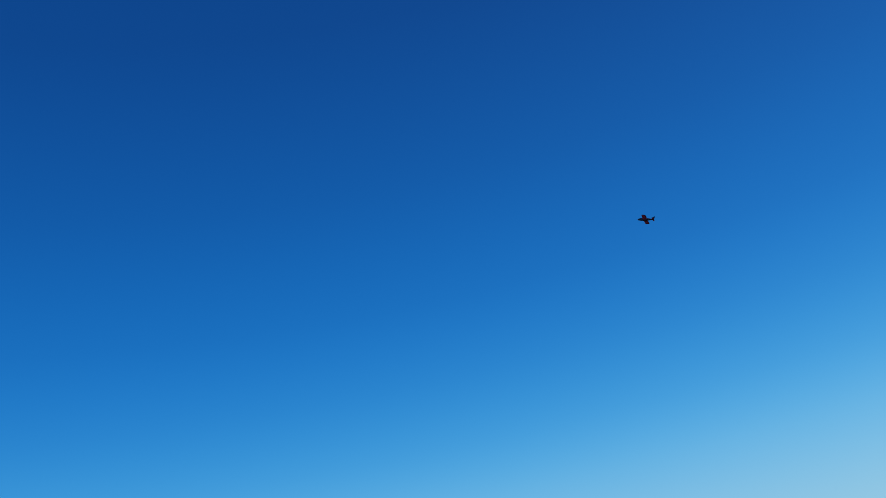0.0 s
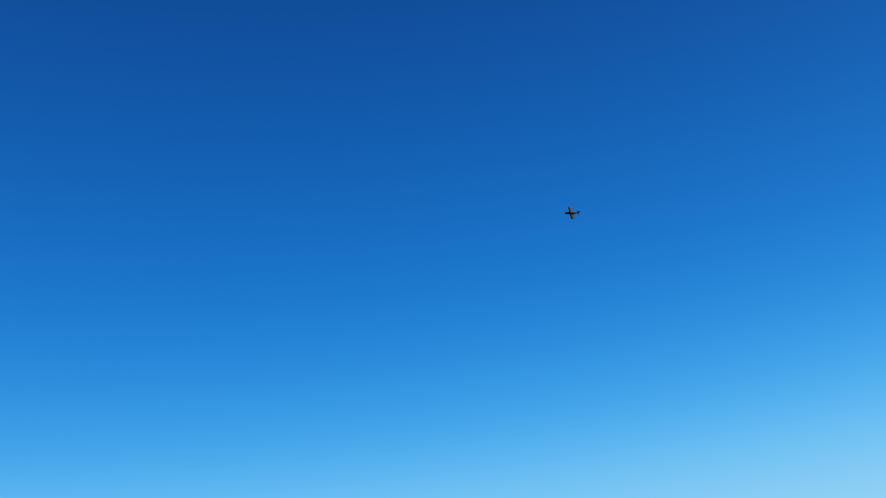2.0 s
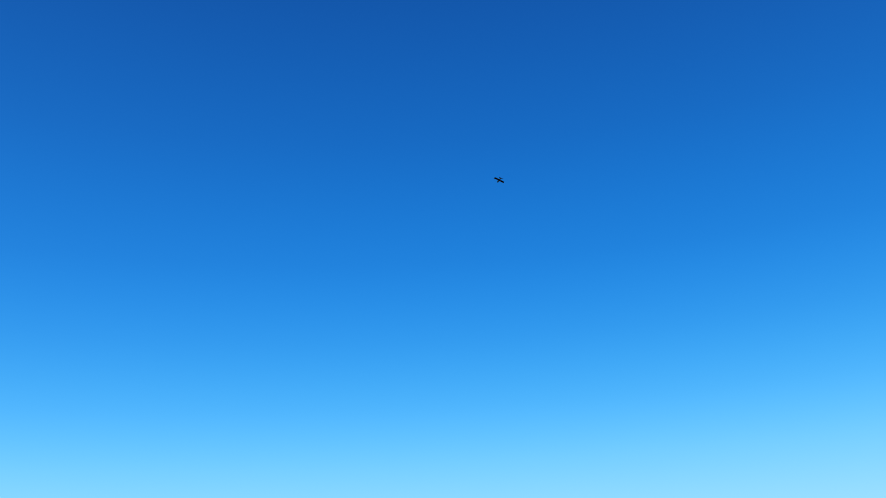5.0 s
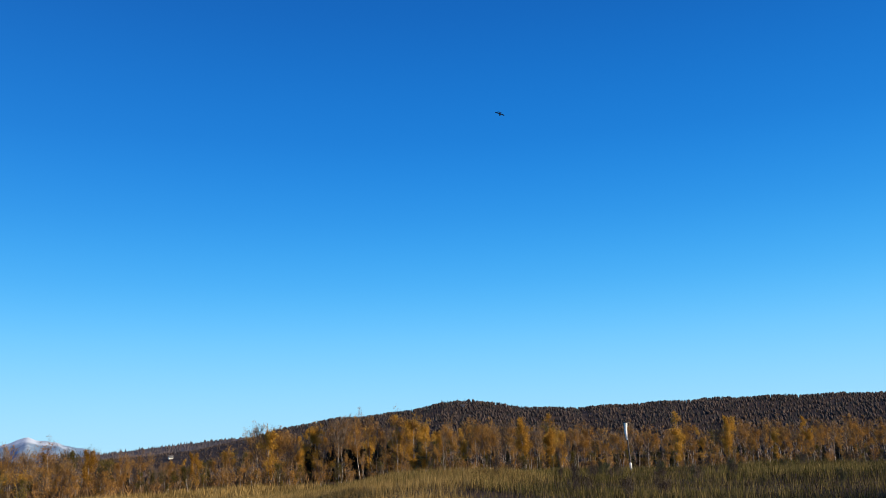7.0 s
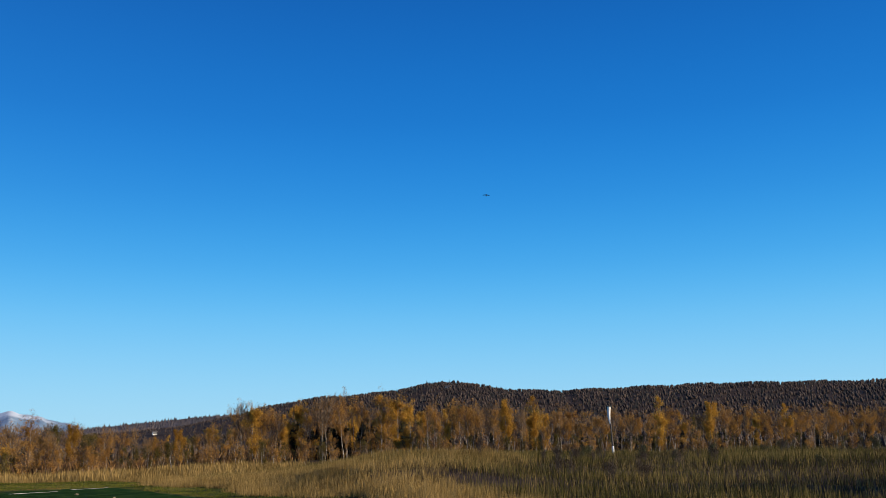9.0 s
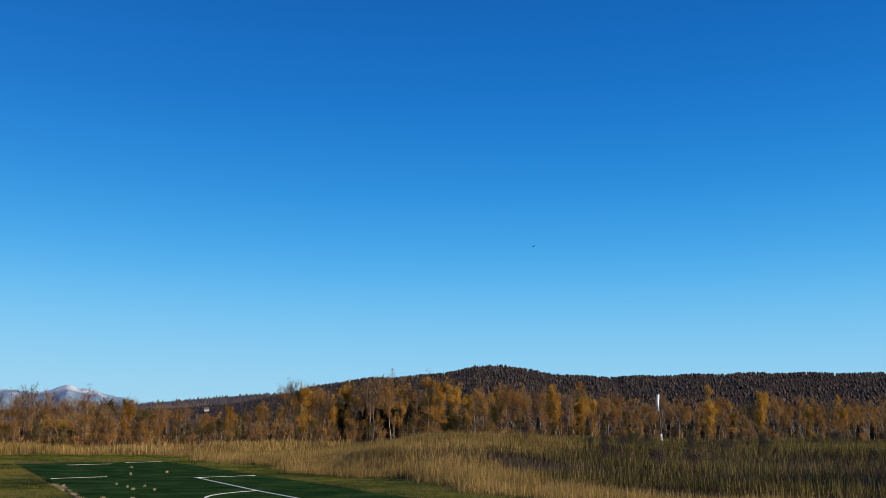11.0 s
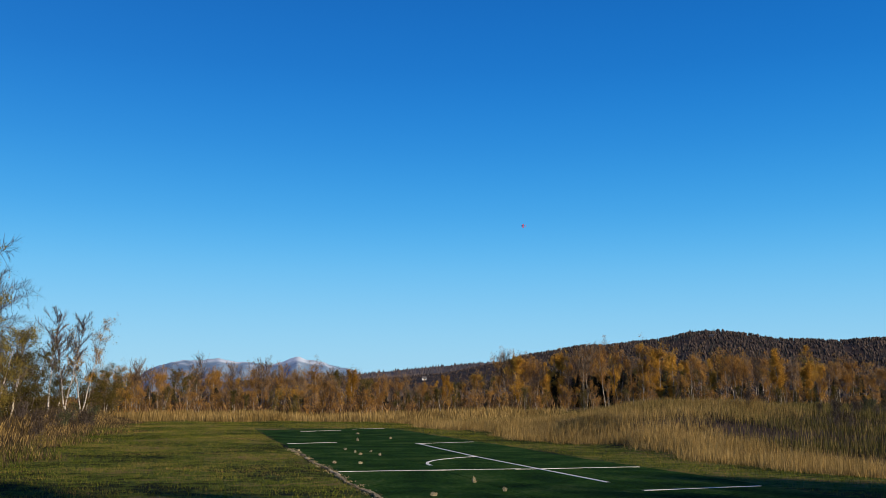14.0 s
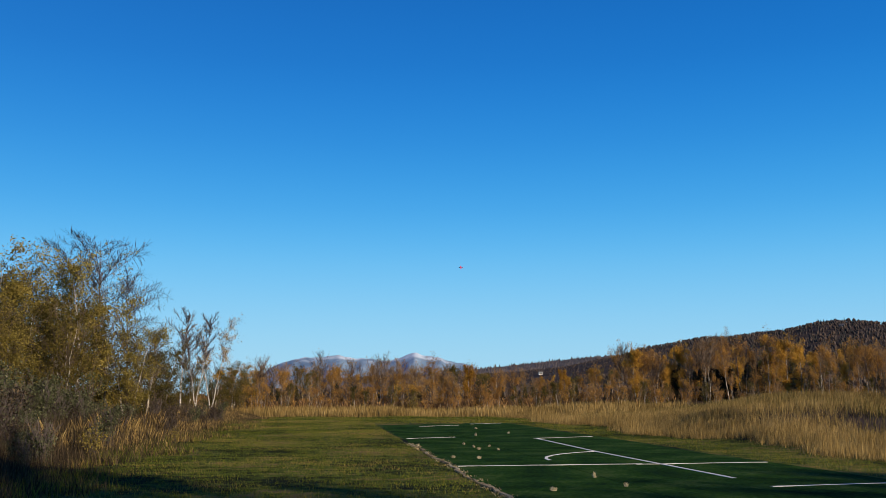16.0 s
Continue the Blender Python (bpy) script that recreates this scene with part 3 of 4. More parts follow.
def build_far_woods():
    """Conifers and bare birches over the hill, too many to count."""
    rng = np.random.default_rng(5)
    for name, n, material, conifer, label in (("far_conifers", 12000, HAZED_CONIFER, True, "dark conifers over the hillside"),
                                              ("far_birches", 19000, HAZED_BIRCH, False, "brown leafless and rusty birches over the hillside")):
        az = rng.uniform(-56, 14, n)
        r = rng.uniform(210, 1180, n) if not conifer else rng.uniform(420, 1190, n)
        if conifer:
            ok = ridge(az) + rng.normal(0, 0.35, n) > 2.7
            az, r = az[ok], r[ok]
        open_plot = (np.abs(az + 6.05) < 0.45) & (r > 380) & (r < 900)
        az, r = az[~open_plot], r[~open_plot]
        x, y = -r * np.sin(np.radians(az)), r * np.cos(np.radians(az))
        z = height(x, y)
        n = len(az)
        hgt = (rng.uniform(2.0, 4.4, n) if conifer else rng.uniform(2.0, 3.9, n)) * (1 - 0.45 * ease(-16, -9, az) * ease(500, 800, r))
        hgt = hgt * np.where((np.abs(az + 23.4) < 1.3) & (r > 1090) & (rng.uniform(0, 1, n) < 0.3), 1.9, 1.0)
        wid = hgt * (rng.uniform(0.16, 0.24, n) if conifer else rng.uniform(0.28, 0.45, n))
        k = 5
        prof = [(0.02, 0.9), (0.35, 0.75), (0.7, 0.38), (1.0, 0.02)] if conifer else [(0.0, 0.25), (0.3, 0.85), (0.7, 0.9), (1.0, 0.15)]
        V = []
        for hf, rf in prof:
            for i in range(k):
                t = 2 * np.pi * i / k + rng.uniform(0, 1, n)
                rr = wid * rf * rng.uniform(0.6, 1.25, n)
                V.append(np.stack([x + rr * np.cos(t), y + rr * np.sin(t), z + hgt * hf * rng.uniform(0.93, 1.05, n)], -1))
        V = np.stack(V, 1).reshape(-1, 3)
        o = np.arange(n)[:, None] * (k * len(prof))
        F = []
        for lv in range(len(prof) - 1):
            for i in range(k):
                j = (i + 1) % k
                F.append(o + np.array([[lv * k + i, lv * k + j, (lv + 1) * k + j, (lv + 1) * k + i]]))
        tagged(new(name, mesh_of(name, V, np.concatenate(F), material, True)), label, "woods", kind="stuff")


def build_treeline():
    gold = [birch("slender birch with thin golden autumn leaves and pale trunk", GOLD, 11 + i, h=7.0, girth=0.085, reach=1.45, limbs=20, twigs=9, leaves=6200, leaf=0.16, low=0.18, up=1.0) for i in range(3)]
    rust = [birch("birch with sparse rusty orange leaves at the wood's edge", RUST, 31 + i, h=7.0, girth=0.07, reach=1.9, limbs=18, twigs=12, stout=1.4, leaves=3000, leaf=0.14, stems=1 + i % 2, low=0.42) for i in range(4)]
    bare = [birch("almost leafless birch with pale trunk and fine twigs", RUST, 51 + i, h=7.0, girth=0.075, reach=1.8, limbs=22, twigs=18, stout=1.6, leaves=700, leaf=0.13, stems=1 + i % 2, low=0.42) for i in range(4)]
    olive = [birch("low birch with olive and yellow leaves", OLIVE, 71 + i, h=5.0, girth=0.08, reach=1.5, stems=2, limbs=12, leaves=2600, leaf=0.14, low=0.15) for i in range(2)]
    thicket = [birch("low rusty birch thicket before the wood", (RUST, GOLD, OLIVE)[i], 81 + i, "bush", "thicket", "thickets before the wood", h=3.0, girth=0.04, reach=1.3, stems=4, limbs=8, twigs=9, leaves=1100, leaf=0.14, low=0.08) for i in range(3)]
    used = set()

    def put(kinds, az, d, top, rng):
        proto = kinds[rng.randrange(len(kinds))]
        x, y = polar(az, d)
        base = 3.0 if proto in thicket else 5.0 if proto in olive else 7.0
        z = float(height(np.array(x), np.array(y)))
        if abs(az + 6.05) < 0.6:
            top = min(top, 1.0)
        size = 0.96 * (1.7 + d * math.tan(radians(top)) - z) / base
        stand(proto, x, y, rng.uniform(0, 6.28), max(size, 0.35), id(proto) not in used)
        used.add(id(proto))

    rng = random.Random(3)
    # trees that stand out against the sky: kind, azimuth, distance, elevation of the top
    for kinds, az, d, top in ((gold, -11.73, 92, 3.1), (gold, -14.45, 96, 3.25), (bare, -16.0, 94, 3.5), (rust, -17.2, 95, 3.4), (rust, -19.6, 96, 3.45), (gold, -20.4, 94, 3.55), (gold, -13.7, 94, 2.2), (bare, -12.93, 88, 2.1), (gold, -9.3, 96, 1.9),
                              (bare, 7.6, 96, 2.55), (bare, 3.8, 94, 2.55), (bare, 2.7, 98, 2.2), (bare, 5.6, 97, 2.2), (rust, 0.6, 96, 2.2),
                              (gold, -1.5, 98, 1.9), (gold, -6.0, 97, 1.75), (rust, -16.6, 100, 3.2), (bare, -15.9, 98, 3.3), (gold, -19.6, 95, 3.25),
                              (rust, -18.0, 97, 3.2), (gold, -21.2, 96, 3.2), (gold, -27.2, 90, 3.15), (gold, -29.0, 92, 3.05), (gold, -36.2, 88, 2.85),
                              (gold, -39.2, 90, 2.75), (rust, -33.0, 92, 2.4), (gold, -23.5, 92, 2.4), (rust, -25.0, 93, 2.6), (bare, -34.6, 80, 1.9),
                              (gold, -43.5, 92, 2.3), (rust, -46.0, 94, 2.3), (rust, -31.2, 95, 2.5), (bare, -22.3, 90, 2.5), (bare, 11.0, 92, 2.2)):
        put(kinds, az, d, top, rng)
    for i in range(210):
        az = 13.5 - 62.5 * (i + rng.random()) / 210
        d = rng.uniform(92, 140)
        top = 1.9 if az > -2 else (1.6 if az > -10.5 else (2.9 if az > -30 else 2.35))
        kinds = rng.choices((rust, bare, gold, olive), (6, 3, 1.4, 0.6) if az < -10 else (4, 4.5, 1.0, 1.0))[0]
        put(kinds, az, d, top * rng.uniform(0.68, 1.03), rng)
    for i in range(70):
        az = 12 - 60 * (i + rng.random()) / 70
        put(olive if rng.random() < 0.5 else rust, az, rng.uniform(84, 92), rng.uniform(0.35, 1.1), rng)
    for i in range(130):
        az = 14 - 62 * (i + rng.random()) / 130
        put([thicket[rng.choice((0, 0, 0, 0, 1, 2))]], az, rng.uniform(83, 100), rng.uniform(-0.1, 0.75) + (0.25 if az < -12 else 0.0), rng)


def build_shade_spruces():
    """Young conifers, added so that their near-black mass stands in for the wood's inner shade behind the birch trunks.
    """
    protos = []
    for k in range(3):
        rng = np.random.default_rng(600 + k)
        top = tagged(new("spruce_tree"), "near-black young spruce added as shade behind the birch trunks", "tree", "spruces in the wood")
        TV, TF = [], []
        tube(TV, TF, np.array([0, 0, -0.2]), np.array([0, 0, 3.9]), 0.07, 0.01, 6)
        o = new("trunk", mesh_of("trunk", np.array(TV), TF, TWIG))
        o.parent = top
        V = []
        for lv in range(26):
            z = 0.25 + 3.7 * lv / 26
            reach = 1.05 * (1 - z / 4.1) ** 0.8 + 0.05
            for b in range(11):
                a, ln = rng.uniform(0, 6.28), reach * rng.uniform(0.6, 1.15)
                d, q = np.array([math.cos(a), math.sin(a), 0]), np.array([-math.sin(a), math.cos(a), 0])
                c = np.array([0, 0, z + rng.uniform(-0.08, 0.08)])
                e = c + d * ln + np.array([0, 0, -0.22 * ln + 0.12 * ln * rng.uniform(-1, 1)])
                wd = 0.12 + 0.10 * ln
                V += [c, c + d * ln * 0.6 + q * wd + np.array([0, 0, -0.16]), e, c, e, c + d * ln * 0.6 - q * wd + np.array([0, 0, -0.16])]
        V = np.array(V)
        o = new("crown", mesh_of("crown", V, np.arange(len(V)).reshape(-1, 3), SHADE_NEEDLE))
        o.parent = top
        protos.append(top)
    rng = random.Random(33)
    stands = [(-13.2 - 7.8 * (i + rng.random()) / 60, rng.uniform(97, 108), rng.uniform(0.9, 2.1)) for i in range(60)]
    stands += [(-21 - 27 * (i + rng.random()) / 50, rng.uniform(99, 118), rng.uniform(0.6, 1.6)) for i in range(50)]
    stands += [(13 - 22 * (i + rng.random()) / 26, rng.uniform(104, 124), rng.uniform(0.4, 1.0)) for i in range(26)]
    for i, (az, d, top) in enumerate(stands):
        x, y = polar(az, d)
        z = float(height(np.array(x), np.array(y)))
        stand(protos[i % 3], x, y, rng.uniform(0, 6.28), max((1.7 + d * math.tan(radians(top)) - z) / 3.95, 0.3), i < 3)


def build_left_grove():
    used = set()
    tall = [birch("tall leafless birch with a fine grey twig crown", RUST, 101 + i, h=10.0, girth=0.13, reach=2.7, limbs=40, twigs=42, leaves=120, leaf=0.10, low=0.42, group="grove beside the strip", up=0.5, droop=0.26, stout=1.35, spray=0.55, bark=GREYTWIG, twig=GREYTWIG) for i in range(2)]
    yellow = [birch("broad birch with fading yellow leaves", FADED, 111 + i, h=8.0, girth=0.13, reach=2.5, limbs=24, twigs=12, leaves=13000, leaf=0.13, low=0.25, stems=2, group="grove beside the strip", up=0.6, droop=0.2) for i in range(2)]
    dull = [birch("dense birch with brown and olive leaves", OLIVE, 121 + i, h=6.0, girth=0.11, reach=2.3, limbs=20, twigs=12, leaves=12000, leaf=0.13, low=0.1, stems=3, group="grove beside the strip", up=0.6, droop=0.15) for i in range(2)]
    white = [birch("bare birch with a crooked white trunk", RUST, 131 + i, h=8.0, girth=0.085, reach=1.6, limbs=26, twigs=30, stout=1.4, spray=0.7, twig=GREYTWIG, leaves=120, leaf=0.12, low=0.45, stems=1 + i, group="grove beside the strip", up=0.8, droop=0.12) for i in range(2)]
    amber = [birch("birch with loose amber leaves and pale trunks", GOLD, 141, h=8.0, girth=0.09, reach=1.6, limbs=18, twigs=12, leaves=2600, leaf=0.13, low=0.42, stems=2, group="grove beside the strip", up=0.7, droop=0.15)]
    size = {id(p): h for L, h in ((tall, 10), (yellow, 8), (dull, 6), (white, 8), (amber, 8)) for p in L}
    rng = random.Random(9)
    for kinds, i, az, d, top in ((tall, 0, 20.4, 46, 9.3), (tall, 1, 22.2, 47, 8.5), (yellow, 0, 21.3, 43, 7.6), (yellow, 1, 23.2, 42, 6.6), (tall, 1, 18.8, 48, 6.9),
                                 (yellow, 0, 18.7, 42, 4.0), (dull, 1, 23.6, 44, 5.2), (dull, 0, 26.0, 43, 5.4), (dull, 1, 27.6, 42, 5.6), (dull, 0, 20.0, 44, 4.4), (dull, 1, 22.3, 40, 4.5), (dull, 0, 24.5, 40, 5.0), (tall, 0, 24.6, 46, 7.2),
                                 (yellow, 1, 26.3, 42, 7.6), (dull, 0, 17.8, 50, 3.0), (dull, 1, 16.9, 56, 2.6), (tall, 1, 17.2, 58, 4.0),
                                 (white, 0, 15.9, 68, 4.9), (white, 1, 14.9, 70, 4.7), (amber, 0, 14.0, 70, 4.5),
                                 (dull, 1, 15.3, 76, 1.8), (dull, 0, 13.9, 80, 1.7), (dull, 1, 12.8, 82, 1.6), (tall, 0, 28.0, 44, 8.2), (yellow, 0, 30.5, 40, 7.0), (yellow, 1, 25.2, 37, 4.6)):
        proto = kinds[i % len(kinds)]
        x, y = polar(az, d)
        z = float(height(np.array(x), np.array(y)))
        k = (1.7 + d * math.tan(radians(top)) - z) / size[id(proto)]
        stand(proto, x, y, rng.uniform(0, 6.28), k, id(proto) not in used)
        used.add(id(proto))


def build_shade_trees():
    """Unseen birches, placed behind the strip so that their long shadows lie over the near grass."""
    shade = [birch("unseen birch placed behind the strip to cast a long shadow", RUST, 161 + i, h=10.0, girth=0.14, reach=2.4, limbs=22, twigs=6, leaves=3200, leaf=0.34, low=0.1, stems=2, group="birches behind the strip") for i in range(2)]
    rng = random.Random(4)
    for i, (x, y, k) in enumerate(((33.3, -6.8, 1.05), (28.5, -11.5, 1.05), (29.5, -10, 1.1), (30.5, -9.6, 1.05), (31.5, -8.2, 1.1), (32.4, -8.4, 1.05), (27.5, -13, 1.1), (34.2, -6.0, 1.1), (35.2, -5.6, 1.1), (36.2, -5.0, 1.08), (35.5, -8, 1.1), (37.3, -6.3, 1.05), (51, -5, 1.3), (54, -5.5, 1.35),
                                   (57, -5, 1.35), (6, -8.5, 1.0), (8.5, -6.5, 1.05), (14.5, -4, 1.1), (13, -6.5, 1.1), (18, -4, 1.12), (16, -6, 1.1), (11, -8, 1.05))):
        stand(shade[i % 2], x, y, rng.uniform(0, 6.28), k, i < 2)


def bush(label, leaf_mat, seed, h, reach, leaves, leaf, stems=5):
    return birch(label, leaf_mat, seed, "bush", "bush", "bushes on the rough bank", GREYTWIG, GREYTWIG, h=h, girth=0.03, reach=reach, stems=stems, limbs=7, twigs=6, leaves=leaves, leaf=leaf, low=0.12, up=1.1)


def build_bushes():
    grey = [bush("grey-green willow bush among dead weeds", WILLOW, 201 + i, 2.0, 1.0, 1700, 0.11) for i in range(2)]
    brown = [bush("brown leafless bush with a few dry leaves", WEED, 211 + i, 1.7, 0.9, 800, 0.09) for i in range(2)]
    yellow = [bush("small yellow-leaved birch bush", FADED, 221, 1.5, 0.5, 700, 0.09, 3)]
    used = set()
    rng = random.Random(21)

    def put(proto, x, y, k):
        stand(proto, x, y, rng.uniform(0, 6.28), k, id(proto) not in used)
        used.add(id(proto))

    for i in range(60):
        v, s = rng.uniform(-19, -8.8), rng.uniform(20, 62)
        put(grey[i % 2] if rng.random() < 0.6 else brown[i % 2], *plan(v, s), rng.uniform(0.7, 1.15))
    for i in range(60):
        v, s = rng.uniform(-16, -9), rng.uniform(20, 40)
        put(grey[i % 2] if rng.random() < 0.75 else brown[i % 2], *plan(v, s), rng.uniform(0.75, 1.1))
    for i in range(70):
        v, s = rng.uniform(-10.5, -6.2), rng.uniform(18, 60)
        put(brown[i % 2] if rng.random() < 0.6 else grey[i % 2], *plan(v, s), rng.uniform(0.4, 0.85) * (0.75 + 0.05 * (-6 - v)))
    for az, d, k in ((20.6, 27, 0.75), (20.9, 29, 0.55), (1.9, 84, 1.3), (16.0, 34, 0.5)):
        put(yellow[0], *polar(az, d), k)
    for i in range(60):
        v, s = rng.uniform(21, 60), rng.uniform(22, 50)
        put(brown[i % 2] if rng.random() < 0.75 else grey[i % 2], *plan(v, s), rng.uniform(0.28, 0.5))


def build_grasses():
    lawn = lambda V, S: ((V < 3.0) | (V > 11.6) | (S > 57.5)) * 1.0
    blades("lawn_grass", spread(230000, (-5, 15.5), (12, 46), 1, 0.22, lawn), 0.075, 0.014, BLADE, 0.8, "short mown grass, green and partly withered", short=True)
    blades("lawn_grass_far", spread(90000, (-5, 15.5), (44, 78), 2, 0.4, lawn), 0.09, 0.022, BLADE, 0.8, "short mown grass, green and partly withered", short=True)
    foot = lambda V, S: V + 0.9 * np.sin(S * 0.35) + 0.3 * np.sin(S * 1.3) - 1.6 * ease(30, 16, S)
    knoll = lambda V, S: np.exp(-((V - 21.5) / 5.2) ** 2 / 2 - ((S - 44) / 7) ** 2 / 2)
    edge = lambda V, S: ease(13.9, 15.3, foot(V, S)) * np.maximum(ease(18.6, 16.2, foot(V, S)), np.minimum(1, 1.1 * ease(0.25, 0.65, knoll(V, S)) + 0.9 * ease(44, 54, S) * ease(30, 22, V)) * (0.45 + 0.55 * ease(-0.5, 0.2, np.sin(V * 0.8 + 1.5 * np.sin(S * 0.4)) * np.cos(S * 0.33))))
    rest = lambda V, S: ease(16.5, 18.5, foot(V, S)) * (0.22 + 0.78 * ease(-0.25, 0.35, np.sin(V * 0.55 + 1.2 * np.sin(S * 0.23)) * np.cos(S * 0.29 + V * 0.13)))
    lift = lambda V, S: 0.85 + 0.25 * np.sin(V * 1.7 + 2 * np.sin(S * 0.9)) * np.sin(S * 1.1 + V)
    blades("tall_dry_grass", spread(420000, (13.5, 34), (14, 78), 3, 0.7, edge), 0.46, 0.0125, STRAW, 0.25, "tall straw-coloured dry grass on the mound", tall=lift, short=True)
    blades("dry_thatch", spread(300000, (14, 31), (14, 78), 15, 0.5, edge), 0.20, 0.020, STRAW, 1.0, "matted dry grass under the tall stalks", short=True)
    blades("rough_green_grass", spread(210000, (15, 52), (14, 76), 5, 0.6, rest), 0.52, 0.016, GREENING, 0.3, "rough green and yellowing grass beside the mound", tall=lift, short=True)
    blades("low_dead_weeds", spread(150000, (17.5, 66), (16, 74), 4, 0.45), 0.30, 0.018, WEED, 0.6, "low dead weeds on rough ground", "weeds", tall=lift, short=True)
    back = lambda V, S: ease(73, 79, S + 0.8 * np.sin(V * 0.8) + 4 * ease(10, 18, V))
    blades("tall_dry_grass_back", spread(90000, (-24, 30), (70, 92), 6, 0.6, back), 0.80, 0.020, STRAW, 0.22, "tall straw-coloured dry grass before the trees", tall=lift)
    left = lambda V, S: ease(-4.2, -6.2, V + 0.9 * np.sin(S * 0.6) + 0.5 * np.sin(S * 1.7))
    slope = lambda V, S: (0.3 + 0.8 * ease(-4.5, -8.5, V)) * lift(V, S)
    blades("dead_weeds", spread(230000, (-15, -4), (13, 75), 7, 0.5, left), 0.80, 0.017, WEED, 0.3, "dead brown weeds along the strip", "weeds", tall=slope, short=True)
    blades("dry_grass_edge", spread(14000, (-8.5, -4), (28, 75), 8, 0.3, left), 0.75, 0.014, STRAW, 0.35, "pale dry grass among the weeds", tall=slope)
    blades("weedy_turf", spread(40000, (-9, -4), (12, 60), 13, 0.25, left), 0.25, 0.018, BLADE, 0.7, "rough green grass under the weeds", short=True)
    rim = lambda V, S: 1.0 * (S < 56)
    blades("carpet_edge_grass", spread(2400, (3.0, 3.18), (9, 34), 9, 0.06, rim), 0.06, 0.014, PALE, 0.9, "withered grass growing along the carpet's edge")
    woods = spread(52000, (-40, 120), (84, 150), 12, 0.9, lambda V, S: 0.25 + 0.75 * (S < 110))
    blades("brushwood", woods, 1.25, 0.03, mat("brush", [(0.2, (0.05, 0.027, 0.016)), (0.5, (0.135, 0.078, 0.036)), (0.8, (0.28, 0.165, 0.065))], scale=0.1, island=0.6, bump=0), 0.5,
           "rusty undergrowth beneath the birches", "undergrowth")


def build_tufts():
    """Pale grass tufts that have come up through the carpet."""
    places = [(1.4, 39.85, .3), (0.73, 32.59, .22), (1.01, 30.84, .2), (1.14, 29.57, .26), (1.55, 31.17, .2), (1.73, 29.27, .2), (-0.85, 31.87, .24),
              (0.28, 25.62, .24), (0.98, 25.39, .3), (2.97, 42.2, .4), (3.15, 19.55, .26), (1.98, 16.84, .3), (3.44, 17.65, .2), (1.69, 47.86, .45)]
    for i, (x, y, w) in enumerate(places):
        rng = random.Random(300 + i)
        bm = bmesh.new()
        bmesh.ops.create_icosphere(bm, subdivisions=2, radius=1)
        bmesh.ops.delete(bm, geom=[q for q in bm.verts if q.co.z < -0.2], context="VERTS")
        tall = 0.06 if i not in (0, 10) else 0.13
        for q in bm.verts:
            q.co = Vector((q.co.x * w * 0.15 * rng.uniform(0.7, 1.3), q.co.y * w * 0.15 * rng.uniform(0.7, 1.3), (q.co.z + 0.2) * 0.045))
        for f in list(bm.faces):
            c, out = f.calc_center_median(), Vector((rng.gauss(0, 1), rng.gauss(0, 1), 0)) * 0.03
            tip = bmesh.ops.poke(bm, faces=[f])["verts"][0]
            tip.co = c + Vector((c.x * 0.3, c.y * 0.3, 0)) + out * 0.5 + Vector((0, 0, tall * rng.uniform(0.15, 0.9)))
        me = bpy.data.meshes.new("grass_tuft")
        bm.to_mesh(me)
        bm.free()
        me.materials.append(BLEACH)
        ob = new("grass_tuft", me)
        ob.matrix_basis = pose(x, y, 0.012, 0, 0, rng.uniform(0, 360))
        tagged(ob, "bleached grass tuft growing through the green carpet", "grass tuft", "tufts on the carpet")


# ---------------------------------------------------------------- windsock, houses
def ring_loft(bm, rings, k=10, cap=True):
    """Skins circles (centre, radius) into a tube."""
    rows = []
    for c, r in rings:
        rows.append([bm.verts.new(Vector(c) + Vector((r * math.cos(2 * math.pi * i / k), r * math.sin(2 * math.pi * i / k), 0))) for i in range(k)])
    for a, b in zip(rows, rows[1:]):
        for i in range(k):
            bm.faces.new((a[i], a[(i + 1) % k], b[(i + 1) % k], b[i]))
    if cap:
        bm.faces.new(rows[0][::-1])
        bm.faces.new(rows[-1])


def build_windsock():
    x, y = polar(-33.45, 70)
    z = float(height(np.array(x), np.array(y)))
    top = tagged(new("windsock_pole"), "dark pole with a limp white windsock and white foot", "windsock")
    top.matrix_basis = pose(x, y, z, 0, 0, -33)
    H = 1.7 + 70 * math.tan(radians(2.62)) - z
    bm = bmesh.new()
    ring_loft(bm, [((0.10, 0, 0.5), 0.06), ((0.04, 0, H * 0.5), 0.052), ((-0.02, 0, H - 0.05), 0.045)])
    part("pole", bm, STEEL, top)
    bm = bmesh.new()
    ring_loft(bm, [((0.11, 0, -0.2), 0.085), ((0.11, 0, 0.0), 0.085), ((0.10, 0, 0.62), 0.08), ((0.10, 0, 0.66), 0.05)])
    part("foot", bm, WHITE, top, "white painted foot")
    bm = bmesh.new()
    ring_loft(bm, [((-0.04, 0, H + 0.02), 0.11), ((-0.05, 0, H - 0.12), 0.13), ((-0.07, 0.02, H - 0.4), 0.12), ((-0.07, 0, H - 0.75), 0.105), ((-0.03, 0.03, H - 1.05), 0.085), ((-0.02, 0, H - 1.25), 0.06)], 12)
    part("sock", bm, WHITE, top, "limp white cloth sock")
    bm = bmesh.new()
    ring_loft(bm, [((0.10, 0, H - 0.02), 0.20), ((0.10, 0, H + 0.03), 0.20)], 12)
    bmesh.ops.translate(bm, verts=bm.verts, vec=(-0.12, 0, 0.01))
    part("hoop", bm, STEEL, top)


